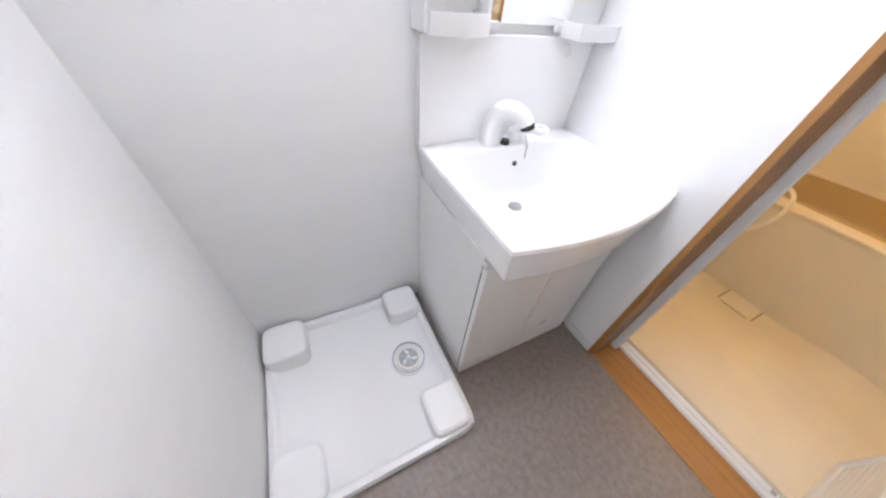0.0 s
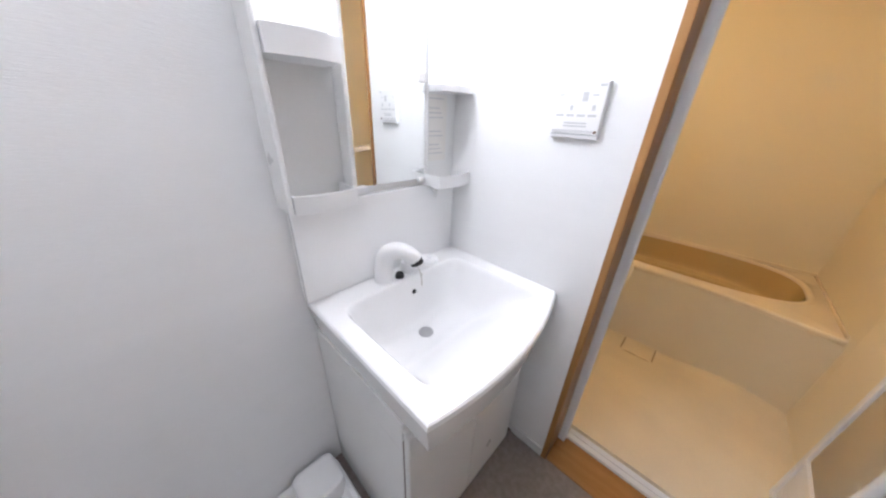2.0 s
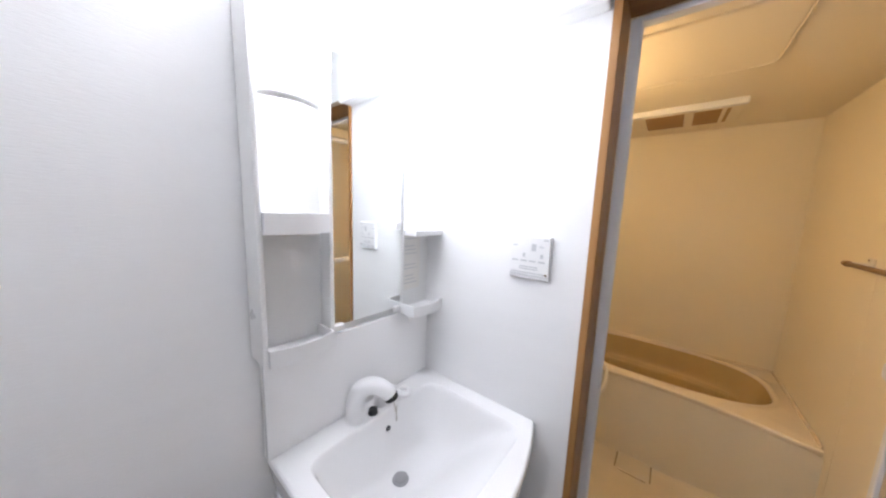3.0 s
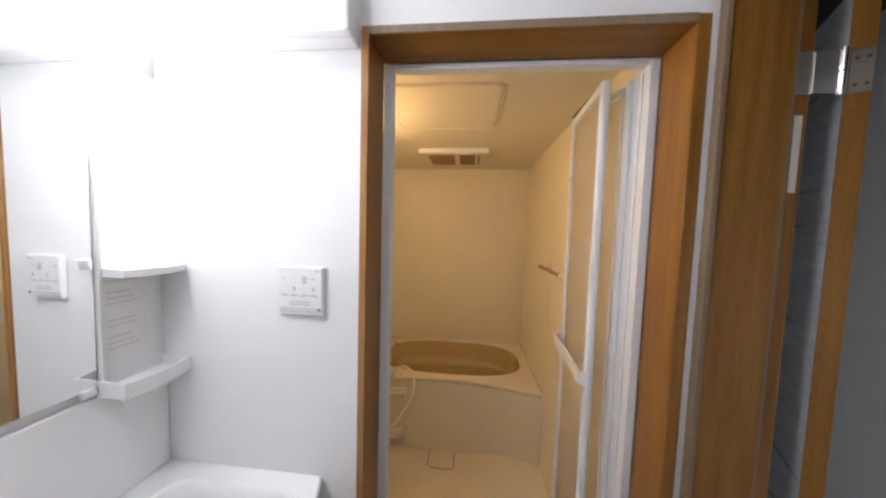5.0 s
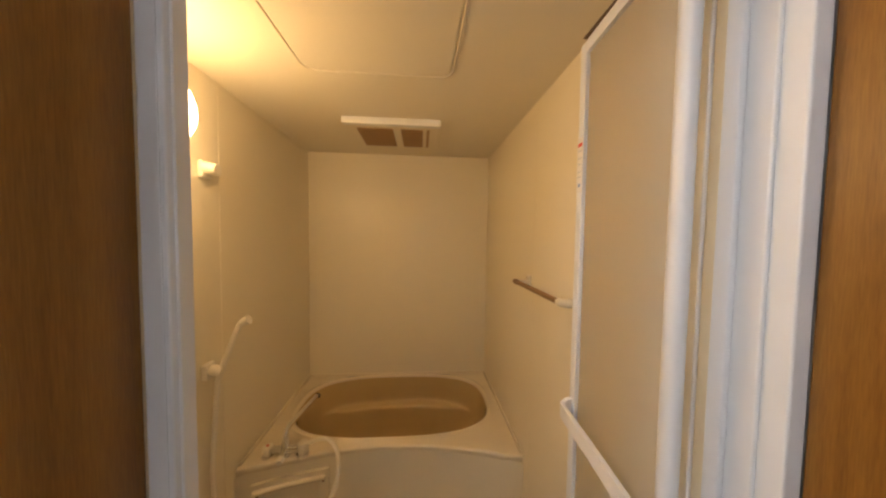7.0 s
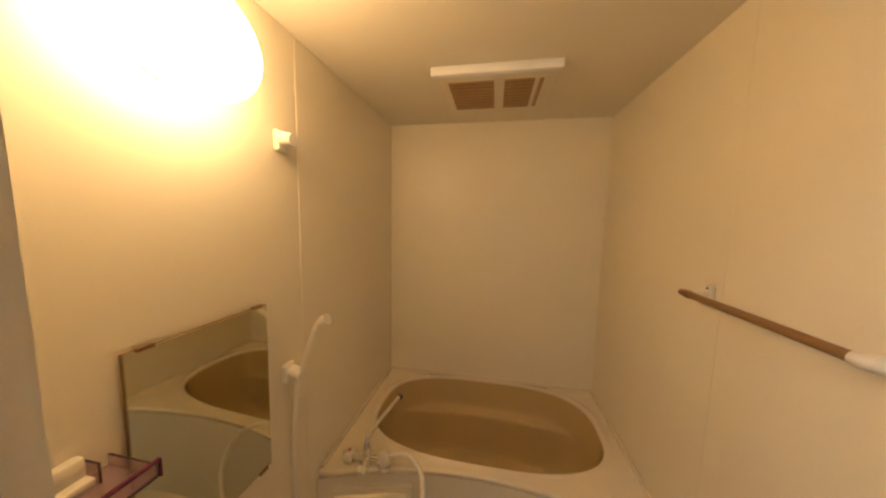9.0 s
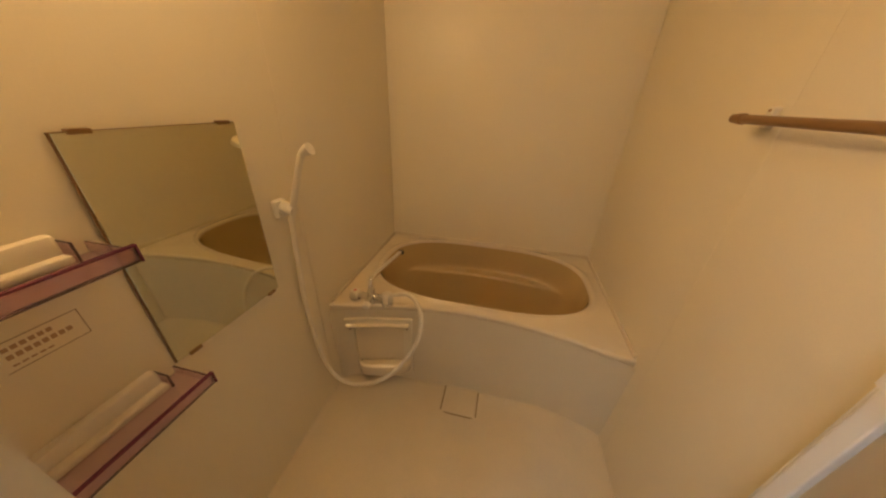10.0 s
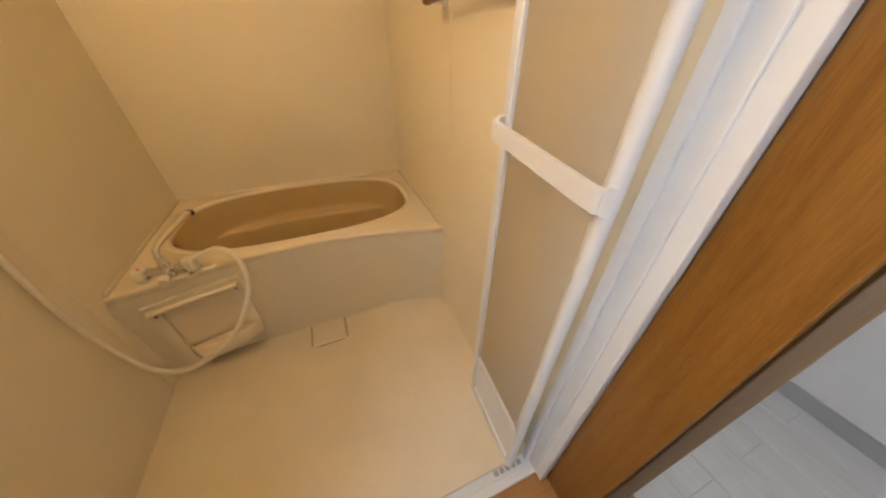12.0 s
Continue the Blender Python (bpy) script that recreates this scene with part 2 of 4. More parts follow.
# wooden lining of the bathroom doorway
lining = thing("door_frame_1", (0.98, 0.08, 0), "orange-brown oak lining of the bathroom doorway", "door frame", kind="structure")
part("jamb", boxes((0.594, 0.614, -0.004, 0.118, 0, 1.978), bevel=0.002), M_WOOD, lining)
part("jamb", boxes((1.378, 1.408, -0.004, 0.118, 0, 1.978), bevel=0.002), M_WOOD, lining)
part("head_board", boxes((0.614, 1.378, -0.004, 0.118, 1.957, 1.978), bevel=0.002), M_WOOD_X, lining)
part("front_edge", boxes((0.5945, 0.6135, -0.0075, -0.0045, 0, 1.9775), bevel=0.001), M_WOODFRONT, lining, "paler front edge")
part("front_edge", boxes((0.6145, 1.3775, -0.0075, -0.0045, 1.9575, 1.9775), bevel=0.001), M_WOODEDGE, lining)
part("threshold", boxes((0.6145, 1.3775, 0.0, 0.1165, -0.05, 0.006), (0.6415, 1.3515, 0.1155, 0.147, -0.05, 0.0056), bevel=0.001), M_SILLWOOD, lining, "lighter oak threshold board")

ceil_lamp = thing("ceiling_light", (0.33, -0.60, ZC), "round white ceiling light of the washroom", "ceiling light")
part("base", cyl(bmesh.new(), (0.33, -0.60, ZC), (0.33, -0.60, ZC - 0.025), 0.125, 0.12, 40), M_WHITE, ceil_lamp)
part("diffuser", cyl(bmesh.new(), (0.33, -0.60, ZC - 0.0255), (0.33, -0.60, ZC - 0.045), 0.112, 0.10, 40), M_GLOW_C, ceil_lamp, "glowing round diffuser")

# ---- hall ----
hall_floor = structure("hall_floor", boxes((1.61, 2.6, -2.0, 0.98, -0.1, -0.012)), M_BASEBOARD, "whitewashed plank floor of the hall")
structure("hall_wall_east", boxes((2.49, 2.6, -2.0, 0.98, -0.012, 2.4)), M_PAPER, "plain white hall wall")
structure("hall_wall_north", boxes((1.61, 2.49, 0.88, 0.98, -0.012, 2.4)), M_PAPER, "plain white wall at the hall's end")
# unseen end wall; its window opening is made up to admit daylight
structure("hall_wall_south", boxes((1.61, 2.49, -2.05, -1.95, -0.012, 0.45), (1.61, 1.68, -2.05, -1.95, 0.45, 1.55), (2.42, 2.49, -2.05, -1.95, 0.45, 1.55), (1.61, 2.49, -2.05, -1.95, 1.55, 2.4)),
          M_PAPER, "unseen white hall wall with an opening added for daylight")
structure("hall_wall_west", boxes((1.55, 1.61, -2.0, -1.37, 0, 2.4)), M_PAPER, "plain white hall wall")
structure("hall_ceiling", boxes((1.61, 2.6, -2.0, 0.98, 2.4, 2.48)), M_HALLCEIL, "hall ceiling with its lack of light painted near-black")
structure("hall_baseboard", boxes((2.478, 2.49, -1.95, 0.88, -0.012, 0.07), bevel=0.002), M_BASEBOARD, "grey skirting board along the hall wall")

# hall door: lining, leaf, hinges
PLACE = Matrix.Translation((0, -0.013, 0))
door = thing("door_1", (1.69, 0.02, 0), "open oak-edged door with a pale veneer face", "door", kind="structure")
part("jamb", boxes((1.432, 1.565, -0.010, 0.03, 0.0, 2.03), bevel=0.002), M_WOOD, door)
part("jamb_edge", boxes((1.4185, 1.4315, -0.015, 0.006, 0.0, 2.03), bevel=0.0015), M_WOODEDGE, door)
part("stop_edge", boxes((1.565, 1.573, -0.008, 0.03, 0.0, 2.03), bevel=0.0015), M_WOODEDGE, door)
part("rebate", boxes((1.573, 1.618, 0.010, 0.03, 0.0, 2.03), bevel=0.0015), M_WOOD, door)
part("jamb", boxes((1.426, 1.618, -0.765, -0.735, 0.0, 2.03), bevel=0.002), M_WOOD, door)
part("head_board", boxes((1.426, 1.618, -0.735, 0.0, 2.03, 2.055), bevel=0.002), M_WOOD, door)
LEAF = Matrix.Translation((1.688, 0.012, 0)) @ Matrix.Rotation(radians(-28), 4, "Z")


def in_leaf(bm):
    bmesh.ops.transform(bm, matrix=LEAF, verts=bm.verts)
    return bm


leaf = part("leaf", in_leaf(boxes((0.0, 0.036, 0.003, 0.70, 0.005, 2.02), bevel=0.001)), M_DOORFACE, door, "pale grey wood-grain door leaf")
part("edge_band", in_leaf(boxes((-0.0005, 0.0365, 0.0, 0.003, 0.005, 2.02))), M_WOOD, leaf, "orange-brown edge banding")
for hz in (1.84, 0.2):
    h = part("hinge", in_leaf(boxes((0.004, 0.036, -0.002, 0.0, hz - 0.045, hz + 0.045), bevel=0.0008)), M_STEEL, door, "steel door hinge")
    bm = bmesh.new()
    cyl(bm, (1.672, 0.004, hz - 0.05), (1.672, 0.004, hz - 0.002), 0.0075)
    cyl(bm, (1.672, 0.004, hz + 0.002), (1.672, 0.004, hz + 0.05), 0.0075)
    box(bm, 1.617, 1.672, 0.004, 0.0065, hz - 0.045, hz + 0.045)
    part("knuckle", bm, M_CHROME, h)
    part("plate", boxes((1.588, 1.617, 0.007, 0.0105, hz - 0.045, hz + 0.045), bevel=0.0008), M_STEEL, h)
    for sx in (0.012, 0.028):
        for sz in (-0.028, 0.028):
            part("screw", in_leaf(cyl(bmesh.new(), (sx, -0.0035, hz + sz), (sx, -0.001, hz + sz), 0.0035, seg=10)), M_DARK, h)
part("sticker", boxes((1.592, 1.608, 0.0085, 0.0098, 1.58, 1.75)), M_LABEL, door, "narrow white paper sticker with faint print")

# ---- washstand ----
PLACE = HOME
van = thing("washstand", (0.25, -0.3, 0), "glossy white washstand cabinet with a moulded basin", "washstand")
cab = part("cabinet", boxes((0.002, 0.425, -0.588, -0.045, 0.0, 0.56), bevel=0.002), M_CAB, van)
for y0, y1 in ((-0.588, -0.572), (-0.061, -0.045)):
    part("side_panel", boxes((0.002, 0.425, y0, y1, 0.56, 0.66), bevel=0.001), M_CAB, van)
for y0, y1, gy in ((-0.588, -0.3185, -0.395), (-0.3145, -0.045, -0.225)):
    d = part("cabinet_door", boxes((0.430, 0.449, y0, y1, 0.012, 0.632), bevel=0.002), M_CAB, van)
    bm = bmesh.new()
    tube(bm, [(0.449, gy - 0.070, 0.606), (0.455, gy - 0.058, 0.594), (0.462, gy - 0.03, 0.584), (0.463, gy + 0.02, 0.582), (0.458, gy + 0.055, 0.592), (0.449, gy + 0.068, 0.606)], 0.0085, seg=12)
    part("finger_grip", bm, M_WHITE, d, "curved white finger grip")
part("rail", boxes((0.425, 0.440, -0.588, -0.045, 0.634, 0.65), bevel=0.002), M_CAB, van)
# shade in the gap between doors and cabinet, put in as a dark strip
part("door_gap_shade", boxes((0.4255, 0.4295, -0.587, -0.046, 0.015, 0.60)), M_DARK, van, "dark strip drawing the shaded gap behind the cabinet doors")


def front_x(y):
    """Bowed front edge of the basin."""
    u = (y + 0.3) / 0.3
    return 0.505 - 0.013 * u + 0.045 * (1 - u * u)


BCX, BCY = 0.285, -0.3
CORNERS = [math.atan2(y - BCY, x - BCX) for x, y in ((0.003, -0.6), (0.003, -0.001), (0.492, -0.001), (0.518, -0.6))]
ANGLES = sorted([2 * math.pi * k / 96 - math.pi for k in range(96)] + CORNERS)


def basin_outline(z, inset=0.0):
    """Outer edge of the basin, walked at the same angles as the bowl."""
    pts = []
    for a in ANGLES:
        c, s = math.cos(a), math.sin(a)
        lo, hi = 0.0, 1.0
        for _ in range(40):
            t = (lo + hi) / 2
            x, y = BCX + c * t, BCY + s * t
            if 0.003 <= x <= front_x(y) - inset and -0.6 + inset <= y <= -0.001:
                lo = t
            else:
                hi = t
        pts.append((BCX + c * lo, BCY + s * lo, z))
    return pts


def squared(cx, cy, ax, ay, z, power, n=96, angles=None):
    pts = []
    for a in angles or [2 * math.pi * k / n for k in range(n)]:
        c, s = math.cos(a), math.sin(a)
        t = (abs(c / ax) ** power + abs(s / ay) ** power) ** (-1 / power)
        pts.append((cx + c * t, cy + s * t, z))
    return pts


def sink(cx, cy, ax, ay, z, power):
    return squared(cx, cy, ax, ay, z, power, angles=ANGLES)


# height, back, front, half width, shift and squareness: a steep back wall and a floor that climbs to the front rim
BOWL = ((0.7705, 0.096, 0.480, 0.247, 0, 12), (0.769, 0.098, 0.478, 0.245, 0, 12), (0.765, 0.100, 0.474, 0.242, 0, 11), (0.757, 0.102, 0.464, 0.239, 0, 10), (0.745, 0.103, 0.447, 0.236, 0, 9),
        (0.725, 0.105, 0.420, 0.232, 0, 8), (0.70, 0.107, 0.388, 0.227, 0, 7), (0.675, 0.110, 0.357, 0.221, 0, 6.5), (0.65, 0.113, 0.327, 0.213, 0, 6),
        (0.63, 0.117, 0.303, 0.203, 0.001, 5), (0.614, 0.121, 0.283, 0.190, 0.002, 4.5), (0.602, 0.127, 0.264, 0.170, 0.004, 4), (0.593, 0.134, 0.246, 0.140, 0.006, 3.5),
        (0.587, 0.143, 0.230, 0.100, 0.008, 3), (0.583, 0.151, 0.215, 0.055, 0.010, 2.5))
bm = bmesh.new()
rings = [basin_outline(0.645, 0.05), basin_outline(0.655, 0.02), basin_outline(0.757, 0.0), basin_outline(0.768, 0.002), basin_outline(0.772, 0.007),
         *[sink((xb + xf) / 2, -0.3 + dy, (xf - xb) / 2, ay, z, p) for z, xb, xf, ay, dy, p in BOWL],
         sink(0.182, -0.289, 0.026, 0.026, 0.580, 2), sink(0.182, -0.289, 0.012, 0.012, 0.574, 2)]
vs = loft(bm, rings)
bm.faces.new(vs[-1])
basin = part("basin", bm, M_BASIN, van, "moulded white basin with a bowed front")
off = BASE[basin.name]
for e in basin.data.edges:          # one soft surface inside the bowl
    ends = [basin.data.vertices[k].co + off for k in e.vertices]
    if all(q.z < 0.7704 and 0.25 < q.x < 0.479 and abs(q.y + 0.3) < 0.2465 for q in ends):
        e.use_edge_sharp = False
bm = bmesh.new()
cyl(bm, (0.182, -0.289, 0.578), (0.182, -0.289, 0.584), 0.027, 0.024, 32)
cyl(bm, (0.182, -0.289, 0.584), (0.182, -0.289, 0.588), 0.019, 0.017, 32)
dr0 = part("drain", bm, M_DRAIN, basin, "round steel basin drain")
bm = bmesh.new()
cyl(bm, (0.094, -0.278, 0.712), (0.110, -0.278, 0.709), 0.0085, seg=24)
part("overflow_hole", bm, M_BLACK, basin)
tap = part("faucet", cyl(bmesh.new(), (0.055, -0.365, 0.77), (0.055, -0.365, 0.785), 0.031, 0.027, 32), M_WHITE, van, "white plastic swan-neck faucet")
bm = bmesh.new()
tube(bm, [(0.055, -0.365, 0.775), (0.056, -0.365, 0.83), (0.070, -0.354, 0.872), (0.098, -0.327, 0.884), (0.124, -0.303, 0.868), (0.133, -0.294, 0.851)],
     lambda u: 0.031 - 0.009 * u, seg=24)
part("spout", bm, M_WHITE, tap)
part("spout_ring", cyl(bmesh.new(), (0.133, -0.294, 0.853), (0.137, -0.290, 0.839), 0.0222, 0.0215, 24), M_BLACK, tap, "black rubber outlet ring")
bm = bmesh.new()
cyl(bm, (0.055, -0.268, 0.77), (0.057, -0.266, 0.806), 0.025, 0.023, 28)
tube(bm, [(0.057, -0.266, 0.800), (0.075, -0.258, 0.820), (0.105, -0.240, 0.826)], lambda u: 0.021 - 0.004 * u, seg=18)
ring = [Vector((0.125 + 0.021 * math.cos(a), -0.228 + 0.021 * math.sin(a), 0.827)) for a in [2 * math.pi * k / 20 for k in range(21)]]
tube(bm, ring, 0.0105, seg=14, steps=2)
part("lever", bm, M_WHITE, tap, "white ring-ended mixer lever")
part("plug_knob", cyl(bmesh.new(), (0.075, -0.315, 0.771), (0.075, -0.315, 0.786), 0.016, 0.013, 24), M_BLACK, van, "small black pop-up plug knob")
bm = bmesh.new()
tube(bm, [(0.09, -0.25, 0.80), (0.115, -0.258, 0.785), (0.130, -0.262, 0.755), (0.125, -0.258, 0.735), (0.115, -0.25, 0.745), (0.112, -0.246, 0.775)], 0.0018, seg=8)
part("plug_chain", bm, M_STEEL, van)

# mirror cabinet above the washstand
mc = thing("mirror_cabinet", (0.05, -0.3, 0.78), "white moulded mirror cabinet with open shelves and lit lamps", "mirror cabinet")
part("back_panel", boxes((0.002, 0.010, -0.604, -0.001, 0.775, 1.06), (0.002, 0.010, -0.620, -0.001, 1.06, 1.85), bevel=0.001), M_CAB, mc)
part("splash_panel", boxes((0.010, 0.022, -0.603, -0.002, 0.772, 1.056), bevel=0.003), M_BASIN, mc)
glass = boxes((0.016, 0.022, -0.430, -0.158, 1.080, 1.836), bevel=0.001)
bmesh.ops.rotate(glass, verts=glass.verts, cent=(0.019, -0.3, 1.4), matrix=Matrix.Rotation(radians(-0.9), 3, "Z"))
part("mirror", glass, M_MIRROR, mc, "tall rectangular mirror")
part("mirror_clip", boxes((0.018, 0.032, -0.425, -0.385, 1.066, 1.084), bevel=0.003), M_WHITE, mc)
part("mirror_clip", boxes((0.018, 0.032, -0.188, -0.163, 1.066, 1.084), bevel=0.003), M_WHITE, mc)
part("mirror_clip", boxes((0.018, 0.032, -0.186, -0.163, 1.36, 1.385), bevel=0.003), M_WHITE, mc)
part("side_cheek", boxes((0.0105, 0.06, -0.446, -0.433, 1.062, 1.845), bevel=0.004), M_CAB, mc)
part("side_cheek", boxes((0.0105, 0.088, -0.622, -0.611, 1.062, 1.85), bevel=0.004), M_CAB, mc)
part("side_cheek", boxes((0.0105, 0.032, -0.155, -0.146, 1.062, 1.628), bevel=0.004), M_CAB, mc)


def shelf_tray(y0, y1, z, depth, lip, bow=0.015):
    """An open shelf with a raised lip and a bowed front."""
    bm = bmesh.new()
    n = 12
    for (za, zb, ins) in ((z - 0.012, z, 0.0), (z, z + lip, -1)):
        if ins == 0.0:
            lo, hi = [], []
            pts = [(0.01, y1), (0.01, y0)] + [(depth - bow + bow * math.sin(math.pi * k / n), y0 + (y1 - y0) * k / n) for k in range(n + 1)]
            lo = [bm.verts.new((x, y, za)) for x, y in pts]
            hi = [bm.verts.new((x, y, zb)) for x, y in pts]
            for k in range(len(pts)):
                bm.faces.new((lo[k], lo[(k + 1) % len(pts)], hi[(k + 1) % len(pts)], hi[k]))
            bm.faces.new(lo)
            bm.faces.new(hi)
        else:
            w = 0.005
            outer = [(0.01, y0)] + [(depth - bow + bow * math.sin(math.pi * k / n), y0 + (y1 - y0) * k / n) for k in range(n + 1)] + [(0.01, y1)]
            inner = [(0.01, y0 + w)] + [(depth - bow - w + bow * math.sin(math.pi * k / n), y0 + w + (y1 - y0 - 2 * w) * k / n) for k in range(n + 1)] + [(0.01, y1 - w)]
            oa, ob_, ia, ib = [[bm.verts.new((x, y, zz)) for x, y in q] for q, zz in ((outer, z), (outer, zb), (inner, z), (inner, zb))]
            for k in range(len(outer) - 1):
                bm.faces.new((oa[k], oa[k + 1], ob_[k + 1], ob_[k]))
                bm.faces.new((ia[k], ia[k + 1], ib[k + 1], ib[k]))
                bm.faces.new((ob_[k], ob_[k + 1], ib[k + 1], ib[k]))
    return bm


part("shelf", shelf_tray(-0.610, -0.462, 1.378, 0.112, 0.034), M_WHITE, mc)
part("shelf", shelf_tray(-0.610, -0.455, 1.072, 0.108, 0.030), M_WHITE, mc)
part("shelf", shelf_tray(-0.145, -0.002, 1.352, 0.105, 0.006, 0.02), M_WHITE, mc)
part("shelf", shelf_tray(-0.158, -0.002, 1.066, 0.11, 0.026), M_WHITE, mc)
bm = bmesh.new()
tube(bm, [(0.012, -0.125, 1.04), (0.04, -0.125, 1.035), (0.05, -0.125, 1.02), (0.045, -0.125, 1.01)], 0.004, seg=8)
part("hook", bm, M_WHITE, mc)
part("top_trim", boxes((0.0105, 0.034, -0.432, -0.004, 1.838, 1.850), bevel=0.003), M_WHITE, mc)
bm = bmesh.new()
tube(bm, [(0.016, -0.608, 1.66), (0.075, -0.598, 1.66), (0.098, -0.560, 1.66), (0.100, -0.525, 1.66), (0.090, -0.492, 1.66), (0.060, -0.474, 1.66), (0.016, -0.470, 1.66)], 0.009, seg=12)
part("lamp_guard", bm, M_WHITE, mc, "curved white guard bar under the lamp")
part("lamp_cover", boxes((0.012, 0.12, -0.608, -0.458, 1.718, 1.87), bevel=0.022), M_GLOW_W, mc, "glowing white lamp cover")
part("lamp_cover", boxes((0.012, 0.085, -0.150, -0.030, 1.63, 1.738), bevel=0.012), M_GLOW_W, mc, "glowing white lamp cover")
lab = part("notice", boxes((0.0102, 0.0108, -0.135, -0.045, 1.13, 1.335)), M_LABEL, mc, "white notice with unreadable grey print")
bm = bmesh.new()
for k in range(13):
    if k in (1, 5, 6, 9):
        continue
    w = 0.066 - 0.026 * ((k * 7) % 4) / 3
    box(bm, 0.0109, 0.0112, -0.127, -0.127 + w, 1.322 - k * 0.0140, 1.3252 - k * 0.0140)
tagged(part("print_lines", bm, M_PRINT, lab), kind="stuff")

# ---- control panel on the wall ----
PLACE = Matrix.Translation((-0.004, 0, -0.002))
cp = thing("control_panel", (0.441, -0.006, 1.236), "white plastic bathroom dryer control panel on the wall", "control panel")
part("body", boxes((0.379, 0.503, -0.014, -0.001, 1.236, 1.367), bevel=0.003), M_WHITE, cp)
part("flap", boxes((0.381, 0.501, -0.0165, -0.014, 1.248, 1.365), bevel=0.001), M_WHITE, cp)
part("seam", boxes((0.381, 0.501, -0.0150, -0.0138, 1.2445, 1.2475)), M_PRINT, cp)
for k in range(4):
    bm = boxes((0.388 + k * 0.027, 0.408 + k * 0.027, -0.0172, -0.0163, 1.288, 1.293))
    part("button_label", bm, M_PRINT, cp)
    if k in (1, 3):
        part("button_icon", boxes((0.394 + k * 0.027, 0.402 + k * 0.027, -0.0170, -0.0163, 1.302, 1.314)), M_PRINT, cp)
part("display", boxes((0.447, 0.461, -0.0170, -0.0163, 1.322, 1.343)), M_PRINT, cp, "small grey display")
for x0, x1, z in ((0.388, 0.402, 1.335), (0.470, 0.484, 1.334), (0.412, 0.470, 1.271), (0.412, 0.470, 1.264)):
    part("print_line", boxes((x0, x1, -0.0170, -0.0163, z, z + 0.0035)), M_PRINT, cp)
bm = bmesh.new()
for k in range(14):
    box(bm, 0.385 + k * 0.0075, 0.390 + k * 0.0075, -0.0170, -0.0163, 1.2515, 1.2565)
tagged(part("print_row", bm, M_PRINT, cp), kind="stuff")
part("square_button", boxes((0.490, 0.498, -0.0172, -0.0163, 1.2505, 1.2565)), M_DARK, cp)
part("logo_bar", boxes((0.482, 0.497, -0.0170, -0.0163, 1.354, 1.359)), M_PRINT, cp)

# ---- breaker box over the doorway ----
PLACE = HOME
bb = thing("breaker_box", (0.46, -0.06, 1.9), "white plastic breaker box high on the wall", "breaker box")
part("body", boxes((0.250, 0.590, -0.050, -0.001, 1.925, 2.24), bevel=0.006), M_WHITE, bb)
part("cover", boxes((0.246, 0.592, -0.075, -0.050, 1.921, 2.243), bevel=0.010), M_WHITE, bb)
part("cover_slot", boxes((0.29, 0.40, -0.0762, -0.0745, 2.05, 2.056)), M_ALU, bb)

# ---- washing machine pan ----
pan = thing("washer_pan", (0.32, -0.94, 0), "white plastic washing machine pan with corner pads", "washer pan")
bm = bmesh.new()
cx, cy = 0.324, -0.942
rings = [squared(cx, cy, 0.320, 0.322, 0.0, 24), squared(cx, cy, 0.320, 0.322, 0.050, 24), squared(cx, cy, 0.316, 0.318, 0.056, 24), squared(cx, cy, 0.300, 0.302, 0.056, 20),
         squared(cx, cy, 0.293, 0.295, 0.050, 18), squared(cx, cy, 0.285, 0.287, 0.030, 16), squared(0.32, -0.93, 0.262, 0.262, 0.024, 10), squared(0.312, -0.752, 0.074, 0.074, 0.020, 2)]
vs = loft(bm, rings)
bm.faces.new(vs[-1])
part("tray", bm, M_WHITE, pan)
for x0, x1, y0, y1, h in ((0.012, 0.175, -1.258, -1.105, 0.105), (0.012, 0.150, -0.778, -0.632, 0.105), (0.47, 0.632, -0.775, -0.635, 0.085), (0.47, 0.632, -1.258, -1.11, 0.085)):
    bm = bmesh.new()
    mx, my = (x0 + x1) / 2, (y0 + y1) / 2
    rx, ry = (x1 - x0) / 2, (y1 - y0) / 2
    vs = loft(bm, [squared(mx, my, rx, ry, 0.025, 6, 40), squared(mx, my, rx, ry, h - 0.012, 6, 40), squared(mx, my, rx - 0.004, ry - 0.004, h - 0.004, 6, 40), squared(mx, my, rx - 0.013, ry - 0.013, h, 6, 40)])
    bm.faces.new(vs[-1])
    part("corner_pad", bm, M_WHITE, pan)
bm = bmesh.new()
DX, DY = 0.312, -0.752
for r0, r1, z in ((0.074, 0.068, 0.029), (0.054, 0.050, 0.030)):
    loft(bm, [rounded(DX, DY, r0, r0, 32, 2, 0.018), rounded(DX, DY, r0, r0, 32, 2, z), rounded(DX, DY, r1, r1, 32, 2, z), rounded(DX, DY, r1, r1, 32, 2, 0.018)])
dr = part("drain", bm, M_WHITE, pan, "round drain with a grey strainer")
part("strainer", cyl(bmesh.new(), (DX, DY, 0.020), (DX, DY, 0.0235), 0.050, seg=32), M_LABEL, dr)
# groove around the strainer, its shade put in as a solid grey ring
bm = bmesh.new()
loft(bm, [rounded(DX, DY, q, q, 40, 2, z) for q, z in ((0.0665, 0.020), (0.0665, 0.0285), (0.062, 0.0285), (0.062, 0.020))])
part("groove_ring", bm, M_GREY, dr, "grey ring drawing the shaded groove around the strainer")
part("strainer_cup", cyl(bmesh.new(), (DX, DY, 0.0232), (DX, DY, 0.0246), 0.040, 0.038, 32), M_DRAIN, dr, "grey strainer cup")
